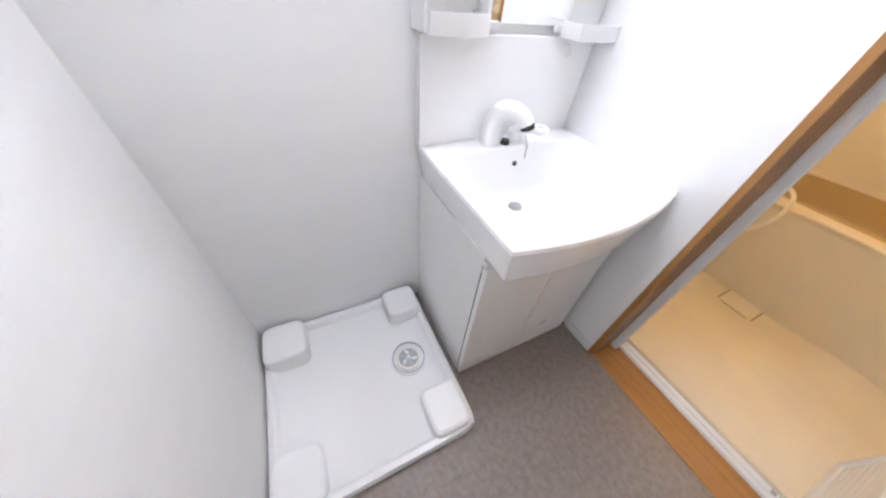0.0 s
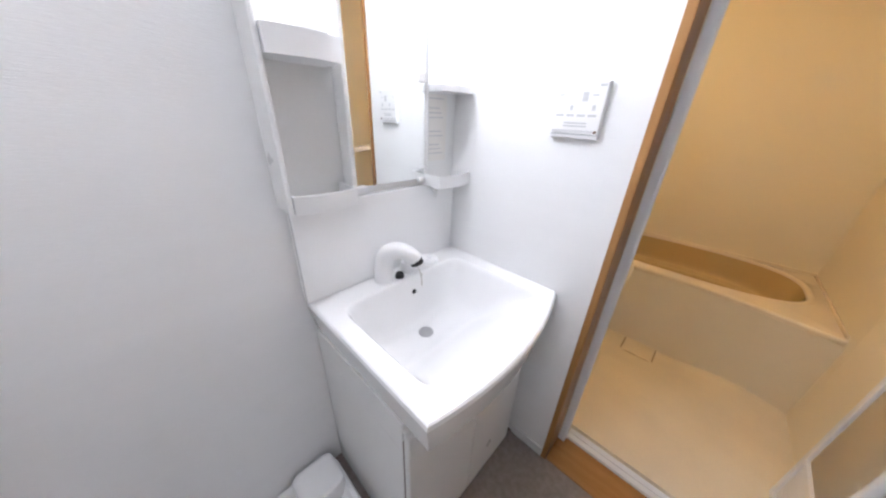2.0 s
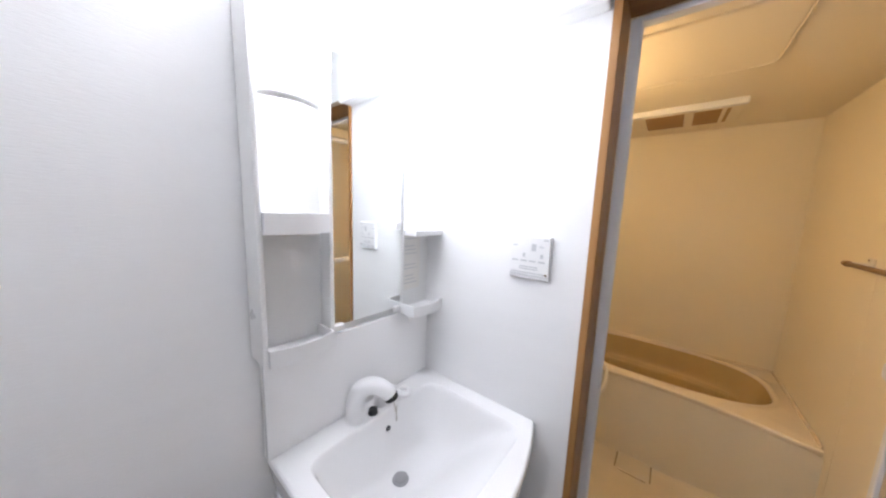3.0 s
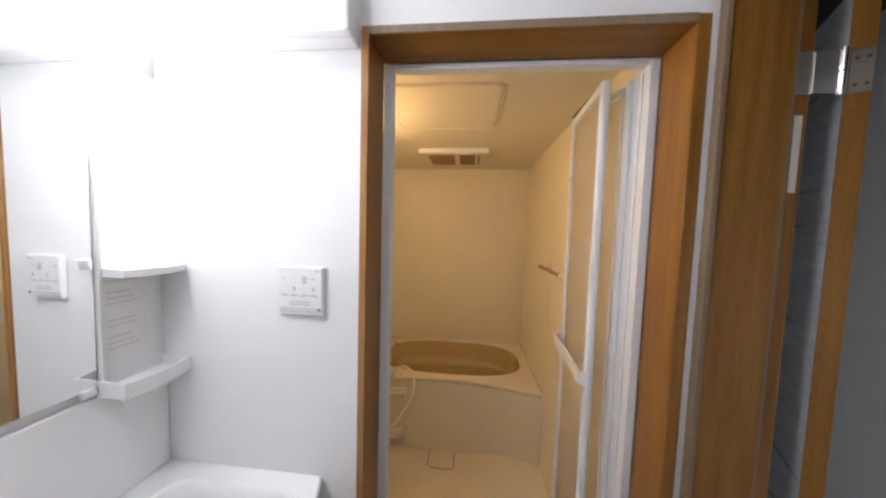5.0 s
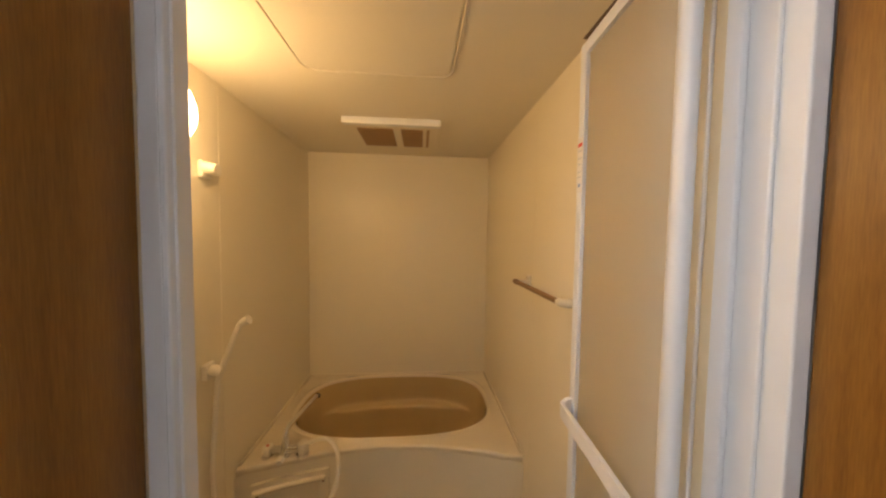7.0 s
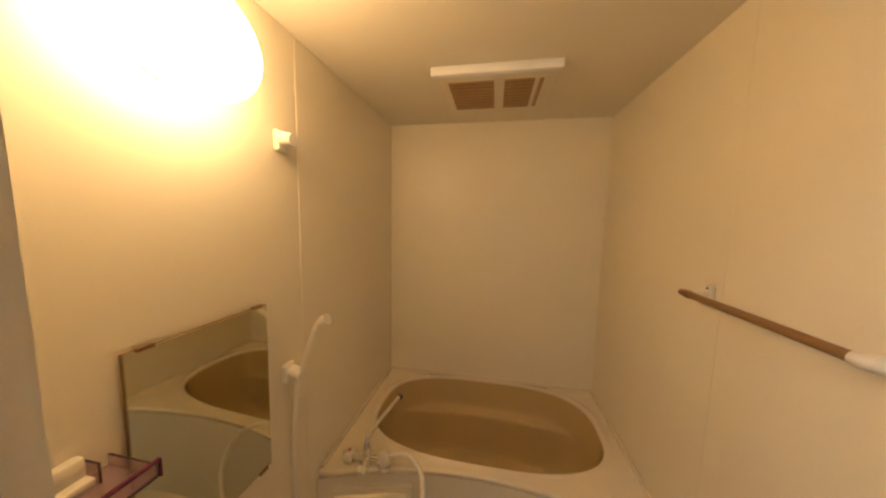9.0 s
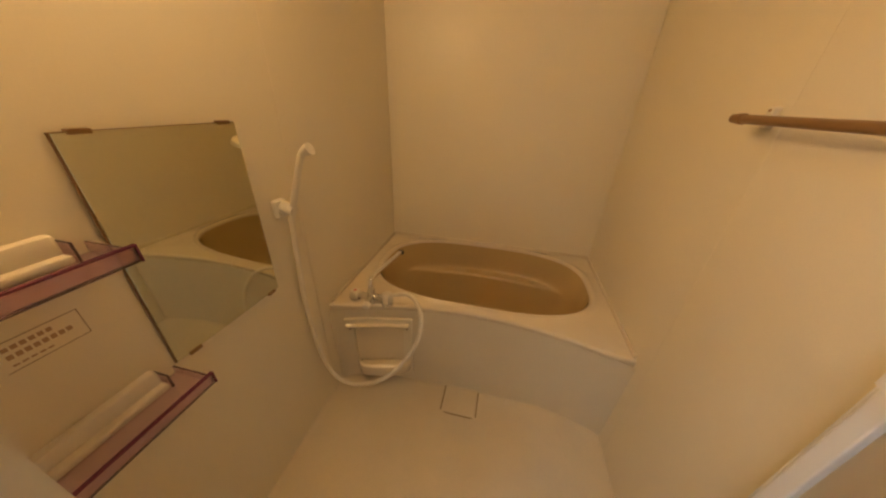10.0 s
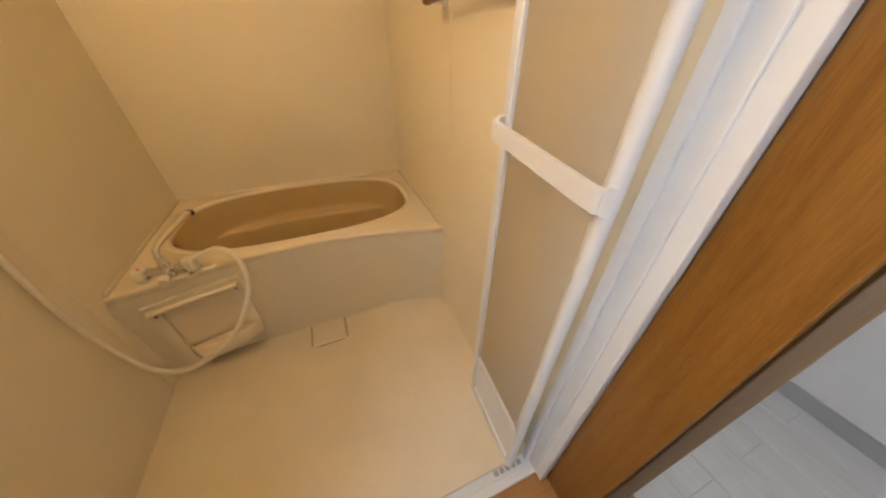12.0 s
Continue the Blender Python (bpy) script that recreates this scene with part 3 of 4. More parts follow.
for k in range(6):
    a = k * math.pi / 3
    bm = bmesh.new()
    ball(bm, (0, 0, 0), 0.0135, 0.006, 0.0016, 12)
    bmesh.ops.transform(bm, matrix=Matrix.Translation((DX + 0.024 * math.cos(a), DY + 0.024 * math.sin(a), 0.0247)) @ Matrix.Rotation(a + 0.35, 4, "Z"), verts=bm.verts)
    part("strainer_petal", bm, M_WHITE if k % 2 else M_GREY, dr)
part("strainer_knob", cyl(bmesh.new(), (DX, DY, 0.0245), (DX, DY, 0.029), 0.009, 0.0075, 16), M_WHITE, dr)

# ---- bathroom shell ----
PLACE = Matrix.Translation((0.014, -0.014, 0.013)) @ Matrix.Diagonal((1, 0.988, 0.994, 1))     # the prefabricated bathroom unit
BX0, BX1, BY0, BY1, BZ = 0.13, 1.345, 0.184, 1.80, 2.02
structure("bath_ceiling", boxes((BX0 - 0.04, BX1 + 0.04, BY0 - 0.04, BY1 + 0.04, BZ, BZ + 0.05)), M_BCEIL, "cream panel ceiling of the bathroom")
bw = structure("bath_wall_west", boxes((BX0 - 0.05, BX0 - 0.008, BY0, BY1 + 0.04, -0.08, BZ)), M_CREAM, "cream bathroom wall panels with a vertical joint")
part("panel", boxes((BX0 - 0.008, BX0, BY0, 0.954, -0.02, BZ), bevel=0.002), M_CREAM, bw)
part("panel", boxes((BX0 - 0.008, BX0, 0.958, BY1, -0.02, BZ), bevel=0.002), M_CREAM, bw)
part("joint_strip", boxes((BX0 - 0.006, BX0 + 0.0008, 0.9538, 0.9582, -0.02, BZ), bevel=0.0005), M_CREAM, bw, "pale sealed joint")
be = structure("bath_wall_east", boxes((BX1 + 0.008, BX1 + 0.035, BY0, BY1 + 0.04, -0.08, BZ)), M_CREAM, "cream bathroom wall panels with a vertical joint")
part("panel", boxes((BX1, BX1 + 0.008, BY0, 0.9555, -0.02, BZ)), M_CREAM, be)
part("panel", boxes((BX1, BX1 + 0.008, 0.9585, BY1, -0.02, BZ)), M_CREAM, be)
part("joint_strip", boxes((BX1 + 0.0006, BX1 + 0.006, 0.9556, 0.9584, -0.02, BZ)), M_CREAM, be, "pale sealed joint")
structure("bath_wall_north", boxes((BX0 - 0.05, BX1 + 0.035, BY1, BY1 + 0.04, -0.08, BZ)), M_CREAM, "cream bathroom wall panel above the tub")
structure("bath_wall_south", boxes((BX0 - 0.05, 0.575, 0.1665, 0.2, -0.08, BZ), (0.600, 1.36, 0.1665, 0.2, 1.957, BZ)), M_CREAM, "cream bathroom wall beside the folding door")
bm = bmesh.new()
NX, NY = 48, 48
grid = []
for j in range(NY + 1):
    row = []
    for i in range(NX + 1):
        x = BX0 + (BX1 - BX0) * i / NX
        y = 0.215 + (1.25 - 0.215) * j / NY
        z = 0.022 - 0.068 * math.exp(-(((x - 0.73) / 0.32) ** 2 + ((y - 1.10) / 0.26) ** 2) ** 1.6)
        row.append(bm.verts.new((x, y, z)))
    grid.append(row)
for j in range(NY):
    for i in range(NX):
        bm.faces.new((grid[j][i], grid[j][i + 1], grid[j + 1][i + 1], grid[j + 1][i]))
ext = bmesh.ops.extrude_face_region(bm, geom=list(bm.faces))
for v in [g for g in ext["geom"] if isinstance(g, bmesh.types.BMVert)]:
    v.co.z = -0.09
structure("bath_floor", bm, M_BFLOOR, "cream moulded waterproof bathroom floor sloping to a drain")
fd = thing("floor_drain", (0.73, 1.09, -0.05), "cream square floor drain cover before the tub", "drain cover")
part("cover", boxes((0.650, 0.808, 1.005, 1.165, -0.06, -0.037), bevel=0.004), M_BFLOOR, fd)
part("rim", boxes((0.640, 0.648, 1.0, 1.17, -0.06, -0.041), (0.810, 0.818, 1.0, 1.17, -0.06, -0.041), (0.640, 0.818, 0.994, 1.002, -0.06, -0.041)), M_JOINT, fd)
part("slot", boxes((0.69, 0.77, 1.168, 1.19, -0.05, -0.030), bevel=0.003), M_DARK, fd)

hatch = thing("ceiling_hatch", (0.735, 0.63, BZ), "cream inspection hatch in the bathroom ceiling", "hatch")
bm = bmesh.new()
loft(bm, [squared(0.735, 0.60, 0.252, 0.232, BZ, 14), squared(0.735, 0.60, 0.250, 0.230, BZ - 0.005, 14), squared(0.735, 0.60, 0.246, 0.226, BZ - 0.006, 14), squared(0.735, 0.60, 0.243, 0.223, BZ - 0.001, 14)])
part("frame", bm, M_BCEIL, hatch)
bm = bmesh.new()
vs = loft(bm, [squared(0.735, 0.60, 0.240, 0.220, BZ, 14), squared(0.735, 0.60, 0.240, 0.220, BZ - 0.004, 14), squared(0.735, 0.60, 0.237, 0.217, BZ - 0.005, 14)])
bm.faces.new(vs[-1])
part("lid", bm, M_BCEIL, hatch)

vent = thing("ceiling_vent", (0.74, 1.37, BZ), "white ceiling bathroom dryer and fan grille", "ceiling vent")
part("body", boxes((0.535, 0.968, 1.22, 1.56, 1.998, BZ), bevel=0.004), M_BCEIL, vent, "cream grille housing")
part("front_edge", boxes((0.508, 0.970, 1.185, 1.222, 1.988, BZ), bevel=0.005), M_WHITE, vent)
for x0, x1 in ((0.56, 0.735), (0.775, 0.885)):
    g = part("grille", boxes((x0, x1, 1.27, 1.535, 1.995, 1.9985)), M_VENT, vent, "brown air grille")
    k = 0
    while 1.28 + k * 0.03 < 1.53:
        part("slat", boxes((x0, x1, 1.28 + k * 0.03, 1.286 + k * 0.03, 1.993, 1.996)), M_BROWNBAR, g)
        k += 1
part("grille", boxes((0.903, 0.918, 1.27, 1.535, 1.995, 1.9985)), M_VENT, vent)

# ---- wall lamp in the bathroom ----
wl = thing("wall_lamp", (0.13, 0.59, 1.792), "glowing oval globe lamp on the bathroom wall", "wall lamp")
part("globe", ball(bmesh.new(), (0.216, 0.578, 1.792), 0.074, 0.128, 0.108, 32), M_GLOW_B, wl)
bm = bmesh.new()
loft(bm, [[(x, 0.59 + r * math.cos(2 * math.pi * k / 32), 1.792 + 0.9 * r * math.sin(2 * math.pi * k / 32)) for k in range(32)] for x, r in ((0.131, 0.088), (0.160, 0.088), (0.166, 0.082), (0.180, 0.06))])
part("base", bm, M_WHITE, wl)

# ---- bathtub ----
def apron_y(x):
    return 1.0 + 0.125 * max(0.0, math.sin(math.pi * (x - BX0) / (BX1 - BX0))) ** 0.8


tub = thing("bathtub", (0.74, 1.45, 0), "beige built-in bathtub with a curved pale apron", "bathtub")
TCX, TCY, TN = 0.742, 1.468, 128


def deck_ring(z, inset=0.0):
    pts = []
    for k in range(TN):
        a = 2 * math.pi * k / TN
        c, s = math.cos(a), math.sin(a)
        t = 10.0
        if s > 1e-6:
            t = min(t, (BY1 - 0.002 - TCY) / s)
        if c > 1e-6:
            t = min(t, (BX1 - 0.001 - TCX) / c)
        if c < -1e-6:
            t = min(t, (BX0 + 0.001 - TCX) / c)
        if s < -1e-6:
            for _ in range(25):
                t = 0.5 * t + 0.5 * min(t, (apron_y(min(max(TCX + c * t, BX0), BX1)) + inset - TCY) / s)
        pts.append((TCX + c * t, TCY + s * t, z))
    return pts


def bowl_ring(sc, z, dy=0.0, p=2.9):
    return squared(TCX, TCY + dy, 0.53 * sc, 0.305 * sc ** 0.8, z, p, TN)


def stepped_ring(sc, z):
    """A ring of the bowl whose ledge runs along the two long sides only."""
    u = min(1.0, max(0.0, (0.4825 - z) / 0.3945))
    plain = sc if sc < 0.63 else 0.9925 - 0.10 * u - 0.17 * u ** 6
    pts = []
    for k in range(TN):
        a = 2 * math.pi * k / TN
        c, q = math.cos(a), math.sin(a)
        w = min(1.0, max(0.0, (abs(q) - 0.30) / 0.35))
        f = plain + (sc - plain) * w * w * (3 - 2 * w)
        t = f * (abs(c / 0.53) ** 2.9 + abs(q / 0.305) ** 2.9) ** (-1 / 2.9)
        pts.append((TCX + c * t, TCY + q * t, z))
    return pts


bm = bmesh.new()
loft(bm, [deck_ring(0.455, 0.004), deck_ring(0.468, -0.002), deck_ring(0.478, -0.004), deck_ring(0.484, -0.001), deck_ring(0.4865, 0.003), deck_ring(0.4875, 0.010),
          bowl_ring(1.06, 0.493), bowl_ring(1.045, 0.4965), bowl_ring(1.03, 0.499), bowl_ring(1.018, 0.4995), bowl_ring(1.008, 0.498), bowl_ring(1.0, 0.4945), bowl_ring(0.9945, 0.488), bowl_ring(0.9925, 0.482)])
part("deck", bm, M_DECK, tub, "cream rim and deck")
bm = bmesh.new()
up = 0.009      # low upstand where the deck meets the wall panels
for x0, x1, y0, y1 in ((BX0 + 0.001, BX1 - 0.001, BY1 - up, BY1 - 0.001), (BX0 + 0.001, BX0 + up, 1.03, BY1 - up), (BX1 - up, BX1 - 0.001, 1.03, BY1 - up)):
    box(bm, x0, x1, y0, y1, 0.484, 0.503, bevel=0.004, seg=3)
part("upstand", bm, M_DECK, tub, "low cream upstand along the wall panels")
bm = bmesh.new()
profile = smooth_path([(0.9925, 0, 0.4825), (0.985, 0, 0.44), (0.976, 0, 0.39), (0.966, 0, 0.352), (0.945, 0, 0.330), (0.90, 0, 0.321), (0.84, 0, 0.317), (0.79, 0, 0.311),
                       (0.766, 0, 0.292), (0.752, 0, 0.22), (0.736, 0, 0.15), (0.70, 0, 0.106), (0.63, 0, 0.089), (0.4, 0, 0.08)], 4)
vs = loft(bm, [stepped_ring(q.x, q.z) for q in profile])
bm.faces.new(vs[-1])
part("bowl", bm, M_TUB, tub, "darker beige glossy inner bowl with a ledge")
bm = bmesh.new()
n = 64
loft(bm, [[(BX0 + 0.001 + (BX1 - BX0 - 0.002) * k / n, apron_y(BX0 + (BX1 - BX0) * k / n) + off, z) for k in range(n + 1)] for z, off in ((0.462, 0.004), (0.40, 0.006), (0.2, 0.012), (-0.05, 0.02))], close=False)
part("apron", bm, M_APRON, tub, "curved pale apron panel")


def on_apron(x, z, out=0.0):
    """A place on the apron's face, out from it towards the room."""
    return Vector((x, apron_y(x) + 0.01 - out, z))


def apron_slab(x0, x1, z0, z1, out0, out1, n=10):
    bm = bmesh.new()
    rows = []
    for k in range(n + 1):
        x = x0 + (x1 - x0) * k / n
        rows.append([on_apron(x, z0, out0), on_apron(x, z0, out1), on_apron(x, z1, out1), on_apron(x, z1, out0)])
    vs = loft(bm, rows)
    bm.faces.new(vs[0])
    bm.faces.new(vs[-1])
    return bm


acc = part("access_panel", apron_slab(0.185, 0.475, 0.055, 0.41, 0.0, 0.004), M_DECK, tub, "framed access panel in the apron")
for x0, x1, z0, z1 in ((0.185, 0.222, 0.055, 0.41), (0.438, 0.475, 0.055, 0.41), (0.222, 0.438, 0.376, 0.41), (0.222, 0.438, 0.055, 0.095)):
    part("panel_frame", apron_slab(x0, x1, z0, z1, 0.004, 0.018), M_APRON, acc)
bm = bmesh.new()
tube(bm, [on_apron(0.195 + 0.27 * k / 6, 0.380, 0.026) for k in range(7)], 0.011, seg=12)
part("panel_rail", bm, M_DECK, acc, "rounded cream rail")
for x in (0.208, 0.455):
    bm = bmesh.new()
    ball(bm, on_apron(x, 0.36, 0.02), 0.006, 0.006, 0.006, 12)
    part("bolt", bm, M_BROWNBAR, acc)
bm = bmesh.new()
rows = []
for k in range(17):
    u = k / 16
    x = 0.225 + 0.245 * u
    reach = 0.018 + 0.050 * (1 - abs(2 * u - 1) ** 5)
    rows.append([on_apron(x, z, o) for z, o in ((0.092, 0.012), (0.088, reach - 0.008), (0.096, reach), (0.140, reach + 0.003), (0.152, reach - 0.003), (0.156, reach - 0.012), (0.148, 0.012))])
vs = loft(bm, rows)
bm.faces.new(vs[0])
bm.faces.new(vs[-1])
part("panel_ledge", bm, M_DECK, acc, "projecting cream soap ledge with rounded ends")

# tub faucet with hand shower hose
tf = thing("tub_faucet", (0.30, 1.085, 0.488), "chrome two-handle tub faucet with ivory knobs", "faucet")
bm = bmesh.new()
cyl(bm, (0.232, 1.085, 0.515), (0.365, 1.085, 0.515), 0.0165)
cyl(bm, (0.298, 1.085, 0.487), (0.298, 1.085, 0.548), 0.019, 0.016)
cyl(bm, (0.298, 1.085, 0.522), (0.298, 1.040, 0.508), 0.014, 0.012)
ball(bm, (0.298, 1.085, 0.549), 0.016, 0.016, 0.010, 20)
part("body", bm, M_CHROME, tf)
part("diverter", cyl(bmesh.new(), (0.298, 1.042, 0.509), (0.298, 1.022, 0.503), 0.017, 0.014, 20), M_HOSE, tf, "small ivory diverter knob")
for x, h in ((0.222, 0.536), (0.370, 0.548)):
    bm = bmesh.new()
    cyl(bm, (x, 1.085, 0.488), (x, 1.085, 0.50), 0.026, seg=24)
    part("base_ring", bm, M_CHROME, tf)
    bm = bmesh.new()
    lobes = []
    for rad, z in ((0.019, 0.50), (0.022, 0.506), (0.023, h - 0.016), (0.0215, h - 0.007), (0.018, h - 0.002), (0.010, h)):
        lobes.append([(x + rad * (1 + 0.09 * math.cos(6 * a)) * math.cos(a), 1.085 + rad * (1 + 0.09 * math.cos(6 * a)) * math.sin(a), z) for a in [2 * math.pi * k / 48 for k in range(48)]])
    vs = loft(bm, lobes)
    bm.faces.new(vs[-1])
    bm.faces.new(vs[0])
    kn = part("knob", bm, M_HOSE, tf, "ivory lobed plastic knob")
    if x < 0.3:
        part("red_dot", cyl(bmesh.new(), (x, 1.085, h), (x, 1.085, h + 0.0008), 0.0065, seg=16), M_RED, kn, "red hot-water mark")
bm = bmesh.new()
tube(bm, [(0.298, 1.085, 0.545), (0.295, 1.088, 0.575), (0.299, 1.112, 0.600), (0.318, 1.22, 0.607), (0.338, 1.345, 0.607)], 0.0105, seg=16)
part("spout", bm, M_CHROME, tf)
part("spout_nut", cyl(bmesh.new(), (0.297, 1.085, 0.552), (0.2955, 1.087, 0.572), 0.0145, seg=6), M_CHROME, tf)
part("spout_tip", cyl(bmesh.new(), (0.338, 1.345, 0.609), (0.341, 1.362, 0.598), 0.012, seg=16), M_BLACK, tf)

sh = thing("hand_shower", (0.14, 0.865, 0.98), "ivory hand shower in its wall holder with a long hose", "hand shower")
bm = bmesh.new()
box(bm, 0.131, 0.152, 0.842, 0.888, 0.952, 1.008, bevel=0.006)
cyl(bm, (0.150, 0.865, 0.985), (0.188, 0.866, 0.975), 0.019, 0.017, 24)
part("holder", bm, M_HOSE, sh)
bm = bmesh.new()
tube(bm, [(0.172, 0.866, 0.945), (0.205, 0.868, 1.04), (0.236, 0.870, 1.122), (0.250, 0.8705, 1.148), (0.276, 0.871, 1.162)], lambda u: 0.0095 + 0.008 * max(0, u - 0.72) / 0.28, seg=16)
part("handset", bm, M_HOSE, sh)
bm = bmesh.new()
tube(bm, [(0.172, 0.866, 0.95), (0.160, 0.866, 0.80), (0.150, 0.866, 0.55), (0.192, 0.862, 0.295), (0.29, 0.862, 0.220), (0.44, 0.885, 0.285), (0.545, 0.935, 0.44),
          (0.545, 1.0, 0.545), (0.48, 1.06, 0.575), (0.385, 1.085, 0.54)], 0.0085, seg=12, steps=12)
part("hose", bm, M_HOSE, sh)
hk = thing("shower_hook", (0.14, 0.87, 1.69), "ivory upper shower holder on the bathroom wall", "shower holder")
bm = bmesh.new()
box(bm, 0.131, 0.150, 0.848, 0.892, 1.655, 1.715, bevel=0.006)
part("plate", bm, M_HOSE, hk)
bm = bmesh.new()
cyl(bm, (0.148, 0.862, 1.69), (0.19, 0.860, 1.685), 0.020, 0.017, 20)
box(bm, 0.150, 0.178, 0.882, 0.898, 1.67, 1.70, bevel=0.004)
part("socket", bm, M_HOSE, hk)

# ---- bathroom mirror ----
bmr = thing("bath_mirror", (0.135, 0.627, 0.745), "frameless rectangular bathroom wall mirror", "mirror")
TURN = Matrix.Translation((0.1335, 0.474, 0.747)) @ Matrix.Rotation(radians(-1.6), 4, "Z") @ Matrix.Rotation(radians(1.0), 4, "Y") @ Matrix.Translation((-0.1335, -0.474, -0.747))


def turned(bm):
    bmesh.ops.transform(bm, matrix=TURN, verts=bm.verts)
    return bm


part("glass", turned(boxes((0.134, 0.138, 0.474, 0.777, 0.747, 1.226), bevel=0.001)), M_BATHMIRROR, bmr)
part("backing", turned(boxes((0.1305, 0.134, 0.4725, 0.7778, 0.746, 1.2268))), M_BROWNBAR, bmr, "dark mirror edge")
for y0, z0 in ((0.492, 1.2225), (0.735, 1.2225), (0.50, 0.7425), (0.735, 0.7425)):
    part("clip", turned(boxes((0.128, 0.141, y0, y0 + 0.028, z0, z0 + 0.008), bevel=0.001)), M_BROWNBAR, bmr)


def acrylic_shelf(z, y0, y1):
    sh = thing("bath_shelf", (0.13, (y0 + y1) / 2, z), "purple clear acrylic shelf on an ivory wall rail", "shelf", "acrylic wall shelves")
    part("rail", boxes((0.131, 0.152, y0 + 0.01, y1 - 0.035, z + 0.012, z + 0.046), bevel=0.006), M_HOSE, sh)
    part("rail_lower", boxes((0.131, 0.168, y0 + 0.01, y1 - 0.035, z + 0.001, z + 0.014), bevel=0.004), M_HOSE, sh)
    part("end_cap", boxes((0.131, 0.170, y1 - 0.034, y1 - 0.030, z - 0.001, z + 0.034), bevel=0.001), M_ACRYL, sh)
    part("end_cap", boxes((0.131, 0.170, y0, y0 + 0.006, z - 0.001, z + 0.034), bevel=0.001), M_ACRYLEDGE, sh)
    part("tray", boxes((0.135, 0.238, y0, y1, z - 0.006, z - 0.001), bevel=0.001), M_ACRYL, sh)
    part("lip", boxes((0.234, 0.239, y0, y1, z - 0.001, z + 0.022), bevel=0.001), M_ACRYL, sh)
    part("lip_edge", boxes((0.233, 0.2402, y0, y1, z + 0.022, z + 0.0255), (0.233, 0.2402, y1, y1 + 0.003, z - 0.006, z + 0.0255)), M_ACRYLEDGE, sh)
    part("side_lip", boxes((0.135, 0.234, y1 - 0.004, y1, z - 0.001, z + 0.018), bevel=0.001), M_ACRYL, sh)
    return sh


acrylic_shelf(1.045, 0.235, 0.452)
acrylic_shelf(0.730, 0.245, 0.466)
st = thing("wall_sticker", (0.131, 0.35, 0.93), "small printed care sticker on the bathroom wall", "sticker")
part("sheet", boxes((0.1302, 0.1308, 0.305, 0.398, 0.912, 0.962)), M_CREAM, st)
for y0, y1, z0, z1 in ((0.305, 0.398, 0.9605, 0.962), (0.305, 0.398, 0.912, 0.9135), (0.3965, 0.398, 0.912, 0.962)):
    part("border_line", boxes((0.1309, 0.1312, y0, y1, z0, z1)), M_JOINT, st)
for z, h, w in ((0.946, 0.007, 0.055), (0.932, 0.008, 0.072), (0.920, 0.003, 0.05)):
    for k in range(int(w / 0.009)):
        part("print_mark", boxes((0.1309, 0.1312, 0.313 + k * 0.009, 0.3195 + k * 0.009, z, z + h)), M_STICKER, st)

# ---- towel rail ----
tr = thing("towel_bar", (1.30, 0.8, 1.28), "bronze towel bar on ivory brackets", "towel bar")
bm = bmesh.new()
cyl(bm, (1.285, 0.602, 1.279), (1.285, 1.015, 1.279), 0.0092, seg=20)
part("bar", bm, M_BROWNBAR, tr)
bm = bmesh.new()
box(bm, 1.331, 1.3445, 0.571, 0.599, 1.252, 1.312, bevel=0.005)
tube(bm, [(1.338, 0.585, 1.282), (1.315, 0.591, 1.281), (1.294, 0.597, 1.280), (1.285, 0.609, 1.279), (1.285, 0.621, 1.279)], lambda u: 0.0145 - 0.003 * u, seg=16)
k = part("bracket", bm, M_HOSE, tr, "moulded ivory end bracket")
for z in (1.303, 1.261):
    part("screw", cyl(bmesh.new(), (1.3315, 0.585, z), (1.329, 0.585, z), 0.0042, seg=12), M_BROWNBAR, k)
bm = bmesh.new()
box(bm, 1.331, 1.3445, 0.978, 1.002, 1.262, 1.306, bevel=0.004)
cyl(bm, (1.334, 0.99, 1.279), (1.292, 0.99, 1.279), 0.008, seg=16)
k = part("bracket", bm, M_HOSE, tr, "short ivory bracket behind the bar")
part("saddle", cyl(bmesh.new(), (1.285, 0.982, 1.279), (1.285, 0.998, 1.279), 0.0112, seg=20), M_BROWNBAR, k)
part("screw", cyl(bmesh.new(), (1.3315, 0.99, 1.298), (1.329, 0.99, 1.298), 0.0035, seg=12), M_BROWNBAR, k)

# ---- folding door of the bathroom ----
PLACE = HOME
fdoor = thing("folding_door", (1.0, 0.2, 0), "white aluminium folding bathroom door with frosted panels, folded open", "folding door")
fr = part("frame_jamb", boxes((0.6145, 0.641, 0.118, 0.150, 0.0, 1.955), bevel=0.002), M_ALU, fdoor)
part("frame_groove", boxes((0.641, 0.644, 0.126, 0.131, 0.02, 1.93), (0.618, 0.636, 0.1165, 0.118, 0.02, 1.93), bevel=0.0006), M_ALU, fr)
fr = part("frame_jamb", boxes((1.352, 1.378, 0.118, 0.205, 0.0, 1.955), bevel=0.003), M_ALU, fdoor)
part("frame_step", boxes((1.345, 1.352, 0.146, 0.203, 0.02, 1.93), bevel=0.003), M_ALU, fr)
part("frame_stop", boxes((1.333, 1.345, 0.178, 0.202, 0.02, 1.93), bevel=0.004), M_ALU, fr)
part("frame_head", boxes((0.641, 1.352, 0.118, 0.152, 1.940, 1.955), bevel=0.003), M_ALU, fdoor)
fs = part("frame_sill", boxes((0.641, 1.352, 0.1435, 0.215, 0.0, 0.014), bevel=0.002), M_ALU, fdoor)
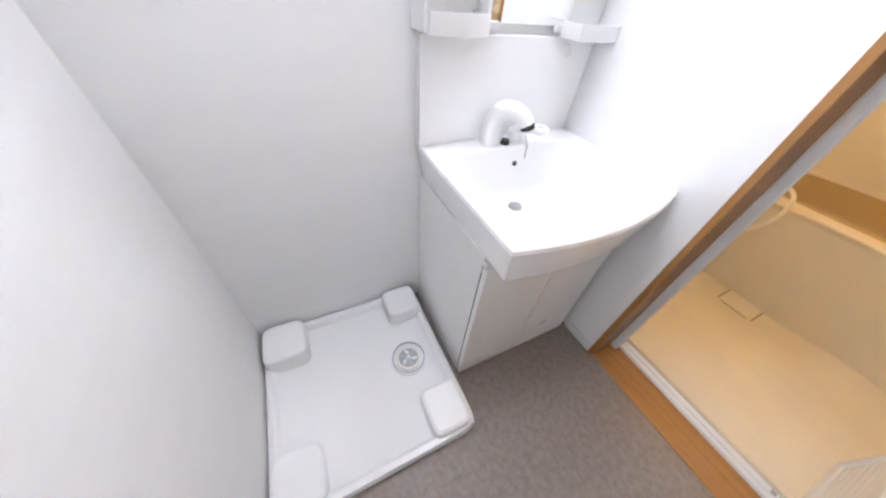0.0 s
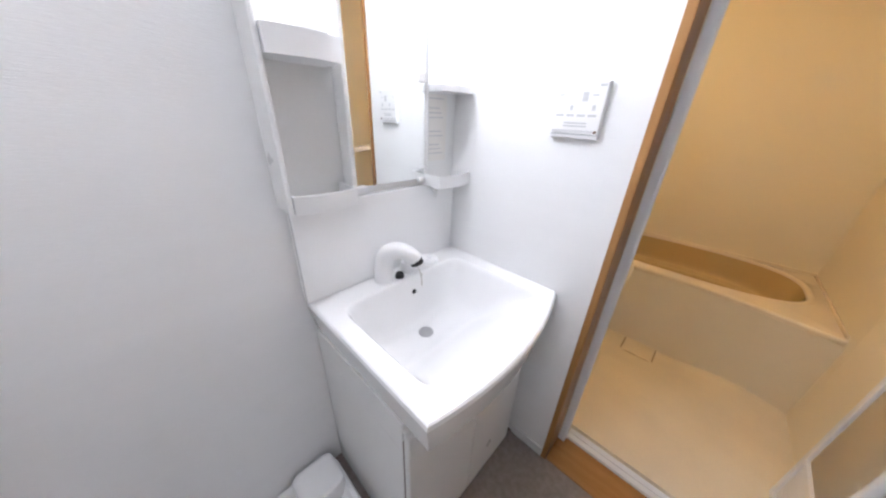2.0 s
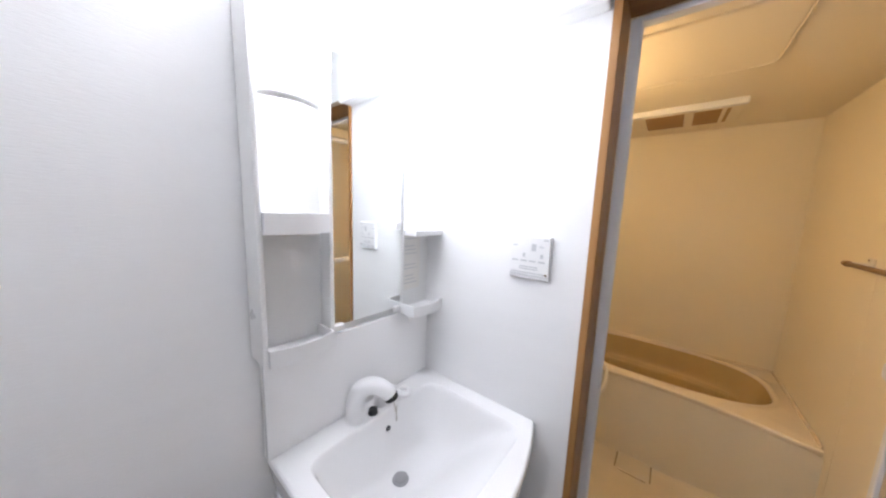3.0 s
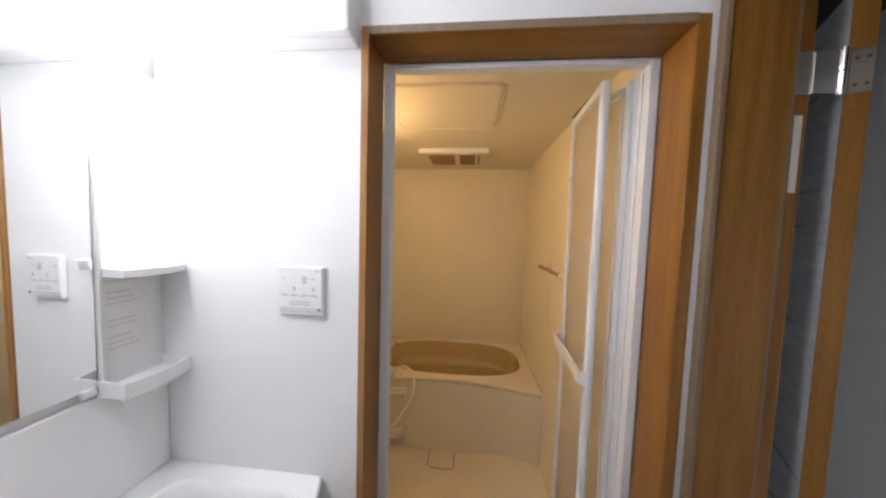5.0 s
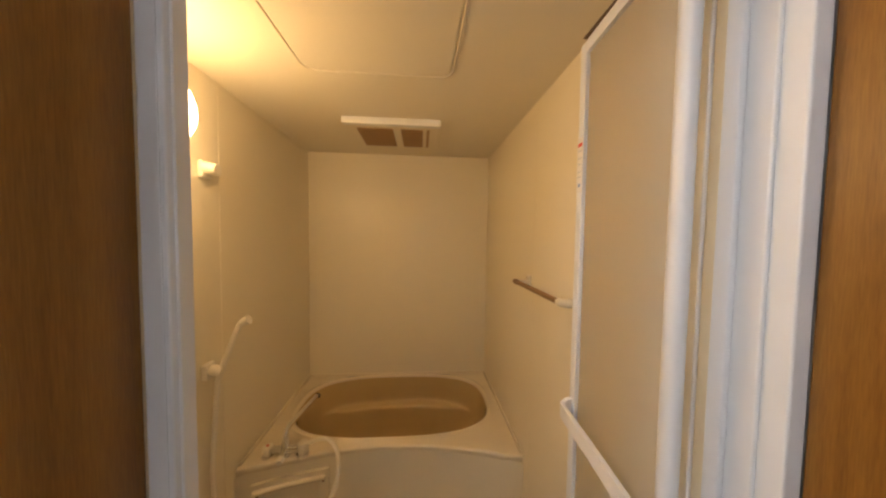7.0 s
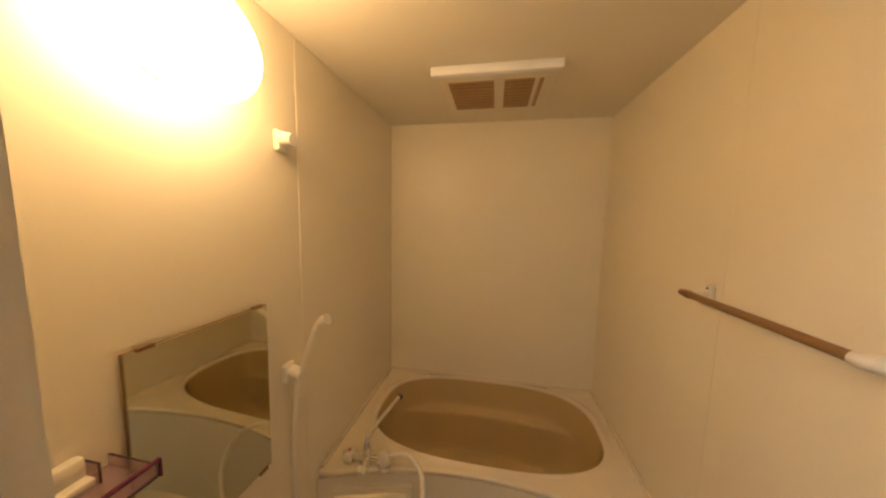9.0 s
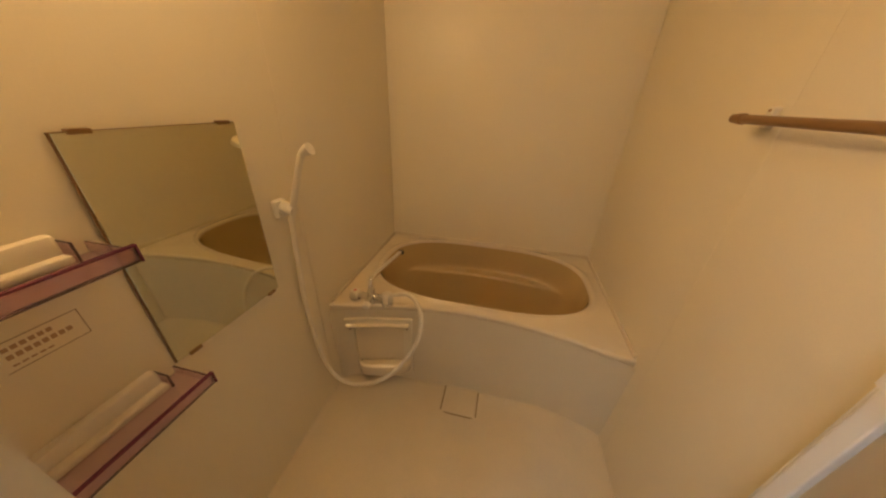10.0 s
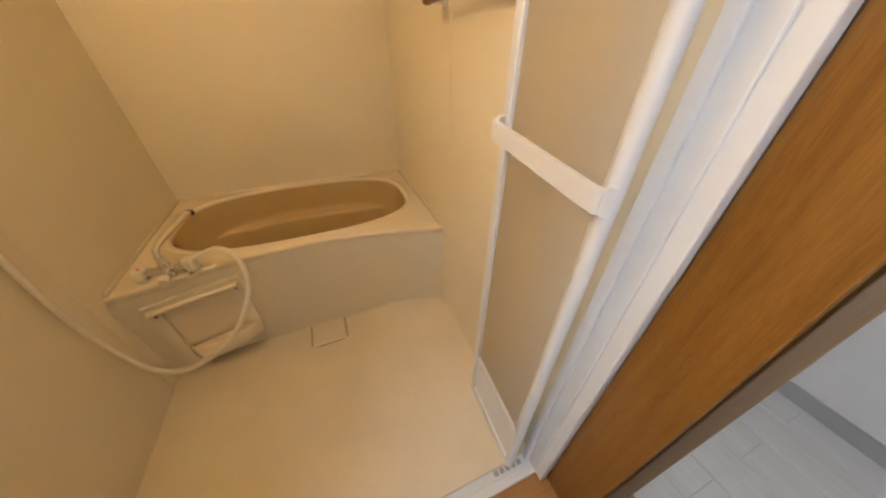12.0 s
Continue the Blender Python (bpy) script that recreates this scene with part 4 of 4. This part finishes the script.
part("sill_track", boxes((0.645, 1.335, 0.1445, 0.150, 0.014, 0.020), (0.645, 1.335, 0.170, 0.175, 0.014, 0.020), (0.645, 1.340, 0.206, 0.213, 0.014, 0.025), bevel=0.001), M_ALU, fs)

for k in range(5):
    part("track_slot", boxes((1.215 + k * 0.022, 1.231 + k * 0.022, 0.181, 0.197, 0.0138, 0.0152), bevel=0.0005), M_DRAIN, fs, "dark drain slot in the sill")


PLACE = Matrix.Translation((0.0, -0.022, 0.006))


def fold_leaf(x, y0, y1, skew, stile=0.0145):
    """One leaf standing nearly square to the opening; skew moves its far end sideways."""
    z0, z1 = 0.03, 1.925
    th = 0.013

    def lean(bm):
        for v in bm.verts:
            v.co.x += skew * (v.co.y - y0) / (y1 - y0)
        return bm
    near = bmesh.new()
    cyl(near, (x, y0 + 0.014, z0), (x, y0 + 0.014, z1), stile, seg=24)
    lf = part("leaf", lean(boxes((x - th, x + th, y1 - 0.026, y1, z0, z1), bevel=0.003)), M_ALU, fdoor, "door leaf")
    part("stile", lean(near), M_ALU, lf)
    part("rail", lean(boxes((x - th, x + th, y0 + 0.02, y1 - 0.026, z0, z0 + 0.03), bevel=0.002)), M_ALU, lf)
    kick = part("kick_panel", lean(boxes((x - 0.005, x + 0.005, y0 + 0.015, y1 - 0.02, z0 + 0.02, z0 + 0.225))), M_ALU, lf, "ribbed white kick panel")
    for k in range(7):
        part("rib", lean(boxes((x - 0.0060, x - 0.005, y0 + 0.028, y1 - 0.028, z0 + 0.036 + k * 0.025, z0 + 0.054 + k * 0.025), bevel=0.0004)), M_ALU, kick)
    part("rail", lean(boxes((x - th, x + th, y0 + 0.02, y1 - 0.026, z0 + 0.215, z0 + 0.235), bevel=0.002)), M_ALU, lf)
    part("rail", lean(boxes((x - th, x + th, y0 + 0.02, y1 - 0.026, z1 - 0.028, z1), bevel=0.002)), M_ALU, lf)
    part("pane", lean(boxes((x - 0.003, x + 0.003, y0 + 0.015, y1 - 0.02, z0 + 0.23, z1 - 0.025))), M_FROST, lf, "frosted resin pane")
    return lf


l1 = fold_leaf(1.272, 0.205, 0.505, 0.016)
fold_leaf(1.342, 0.235, 0.522, -0.036, 0.003)
bm = bmesh.new()
flat = smooth_path([(1.262, 0.210, 1.012), (1.249, 0.217, 1.012), (1.245, 0.230, 1.013), (1.246, 0.35, 1.027), (1.246, 0.47, 1.041), (1.252, 0.488, 1.043), (1.274, 0.496, 1.044)], 6)
rows = []
for i, p in enumerate(flat):
    d = (flat[min(i + 1, len(flat) - 1)] - flat[max(i - 1, 0)]).normalized()
    n = Vector((d.y, -d.x, 0)).normalized() * 0.005
    u = Vector((0, 0, 0.017 if 4 < i < len(flat) - 5 else 0.021))
    rows.append([p - n - u, p + n - u, p + n + u, p - n + u])
vs = loft(bm, rows)
bm.faces.new(vs[0])
bm.faces.new(vs[-1])
part("handle", bm, M_WHITE, l1, "white bar handle")
part("head_slot", boxes((1.266, 1.294, 0.24, 0.48, 1.926, 1.9285)), M_DARK, l1)
wl2 = part("warning_label", boxes((1.2735, 1.2742, 0.478, 0.503, 1.575, 1.705)), M_LABEL, l1, "white warning label with red and blue print")
part("red_mark", boxes((1.2729, 1.2734, 0.482, 0.499, 1.684, 1.692)), M_RED, wl2)
part("blue_mark", boxes((1.2729, 1.2734, 0.486, 0.494, 1.588, 1.596)), M_BLUE, wl2)
bm = bmesh.new()
for z in (1.672, 1.655, 1.64, 1.622, 1.61):
    box(bm, 1.2729, 1.2734, 0.483, 0.498, z, z + 0.003)
tagged(part("print_lines", bm, M_PRINT, wl2), kind="stuff")

PLACE = HOME
# ---- hall floor planks ----
plank_mesh = {}
for i in range(6):
    for j in range(3):
        x0 = 1.613 + i * 0.146
        y0 = max(-1.95 + j * 1.20 - (0.55 if i % 2 else 0.0), -1.948)
        y1 = min(-1.95 + j * 1.20 - (0.55 if i % 2 else 0.0) + 1.199, 0.878)
        if y1 - y0 < 0.05:
            continue
        x1 = min(x0 + 0.1415, 2.477)
        key = (round(x1 - x0, 3), round(y1 - y0, 3))
        if key not in plank_mesh:
            plank_mesh[key] = mesh_from("plank", boxes((0, key[0], 0, key[1], 0, 0.012), bevel=0.0015), M_PLANK)
        o = new("plank", plank_mesh[key])
        o.location = (x0, y0, -0.0125)
        o.parent = hall_floor
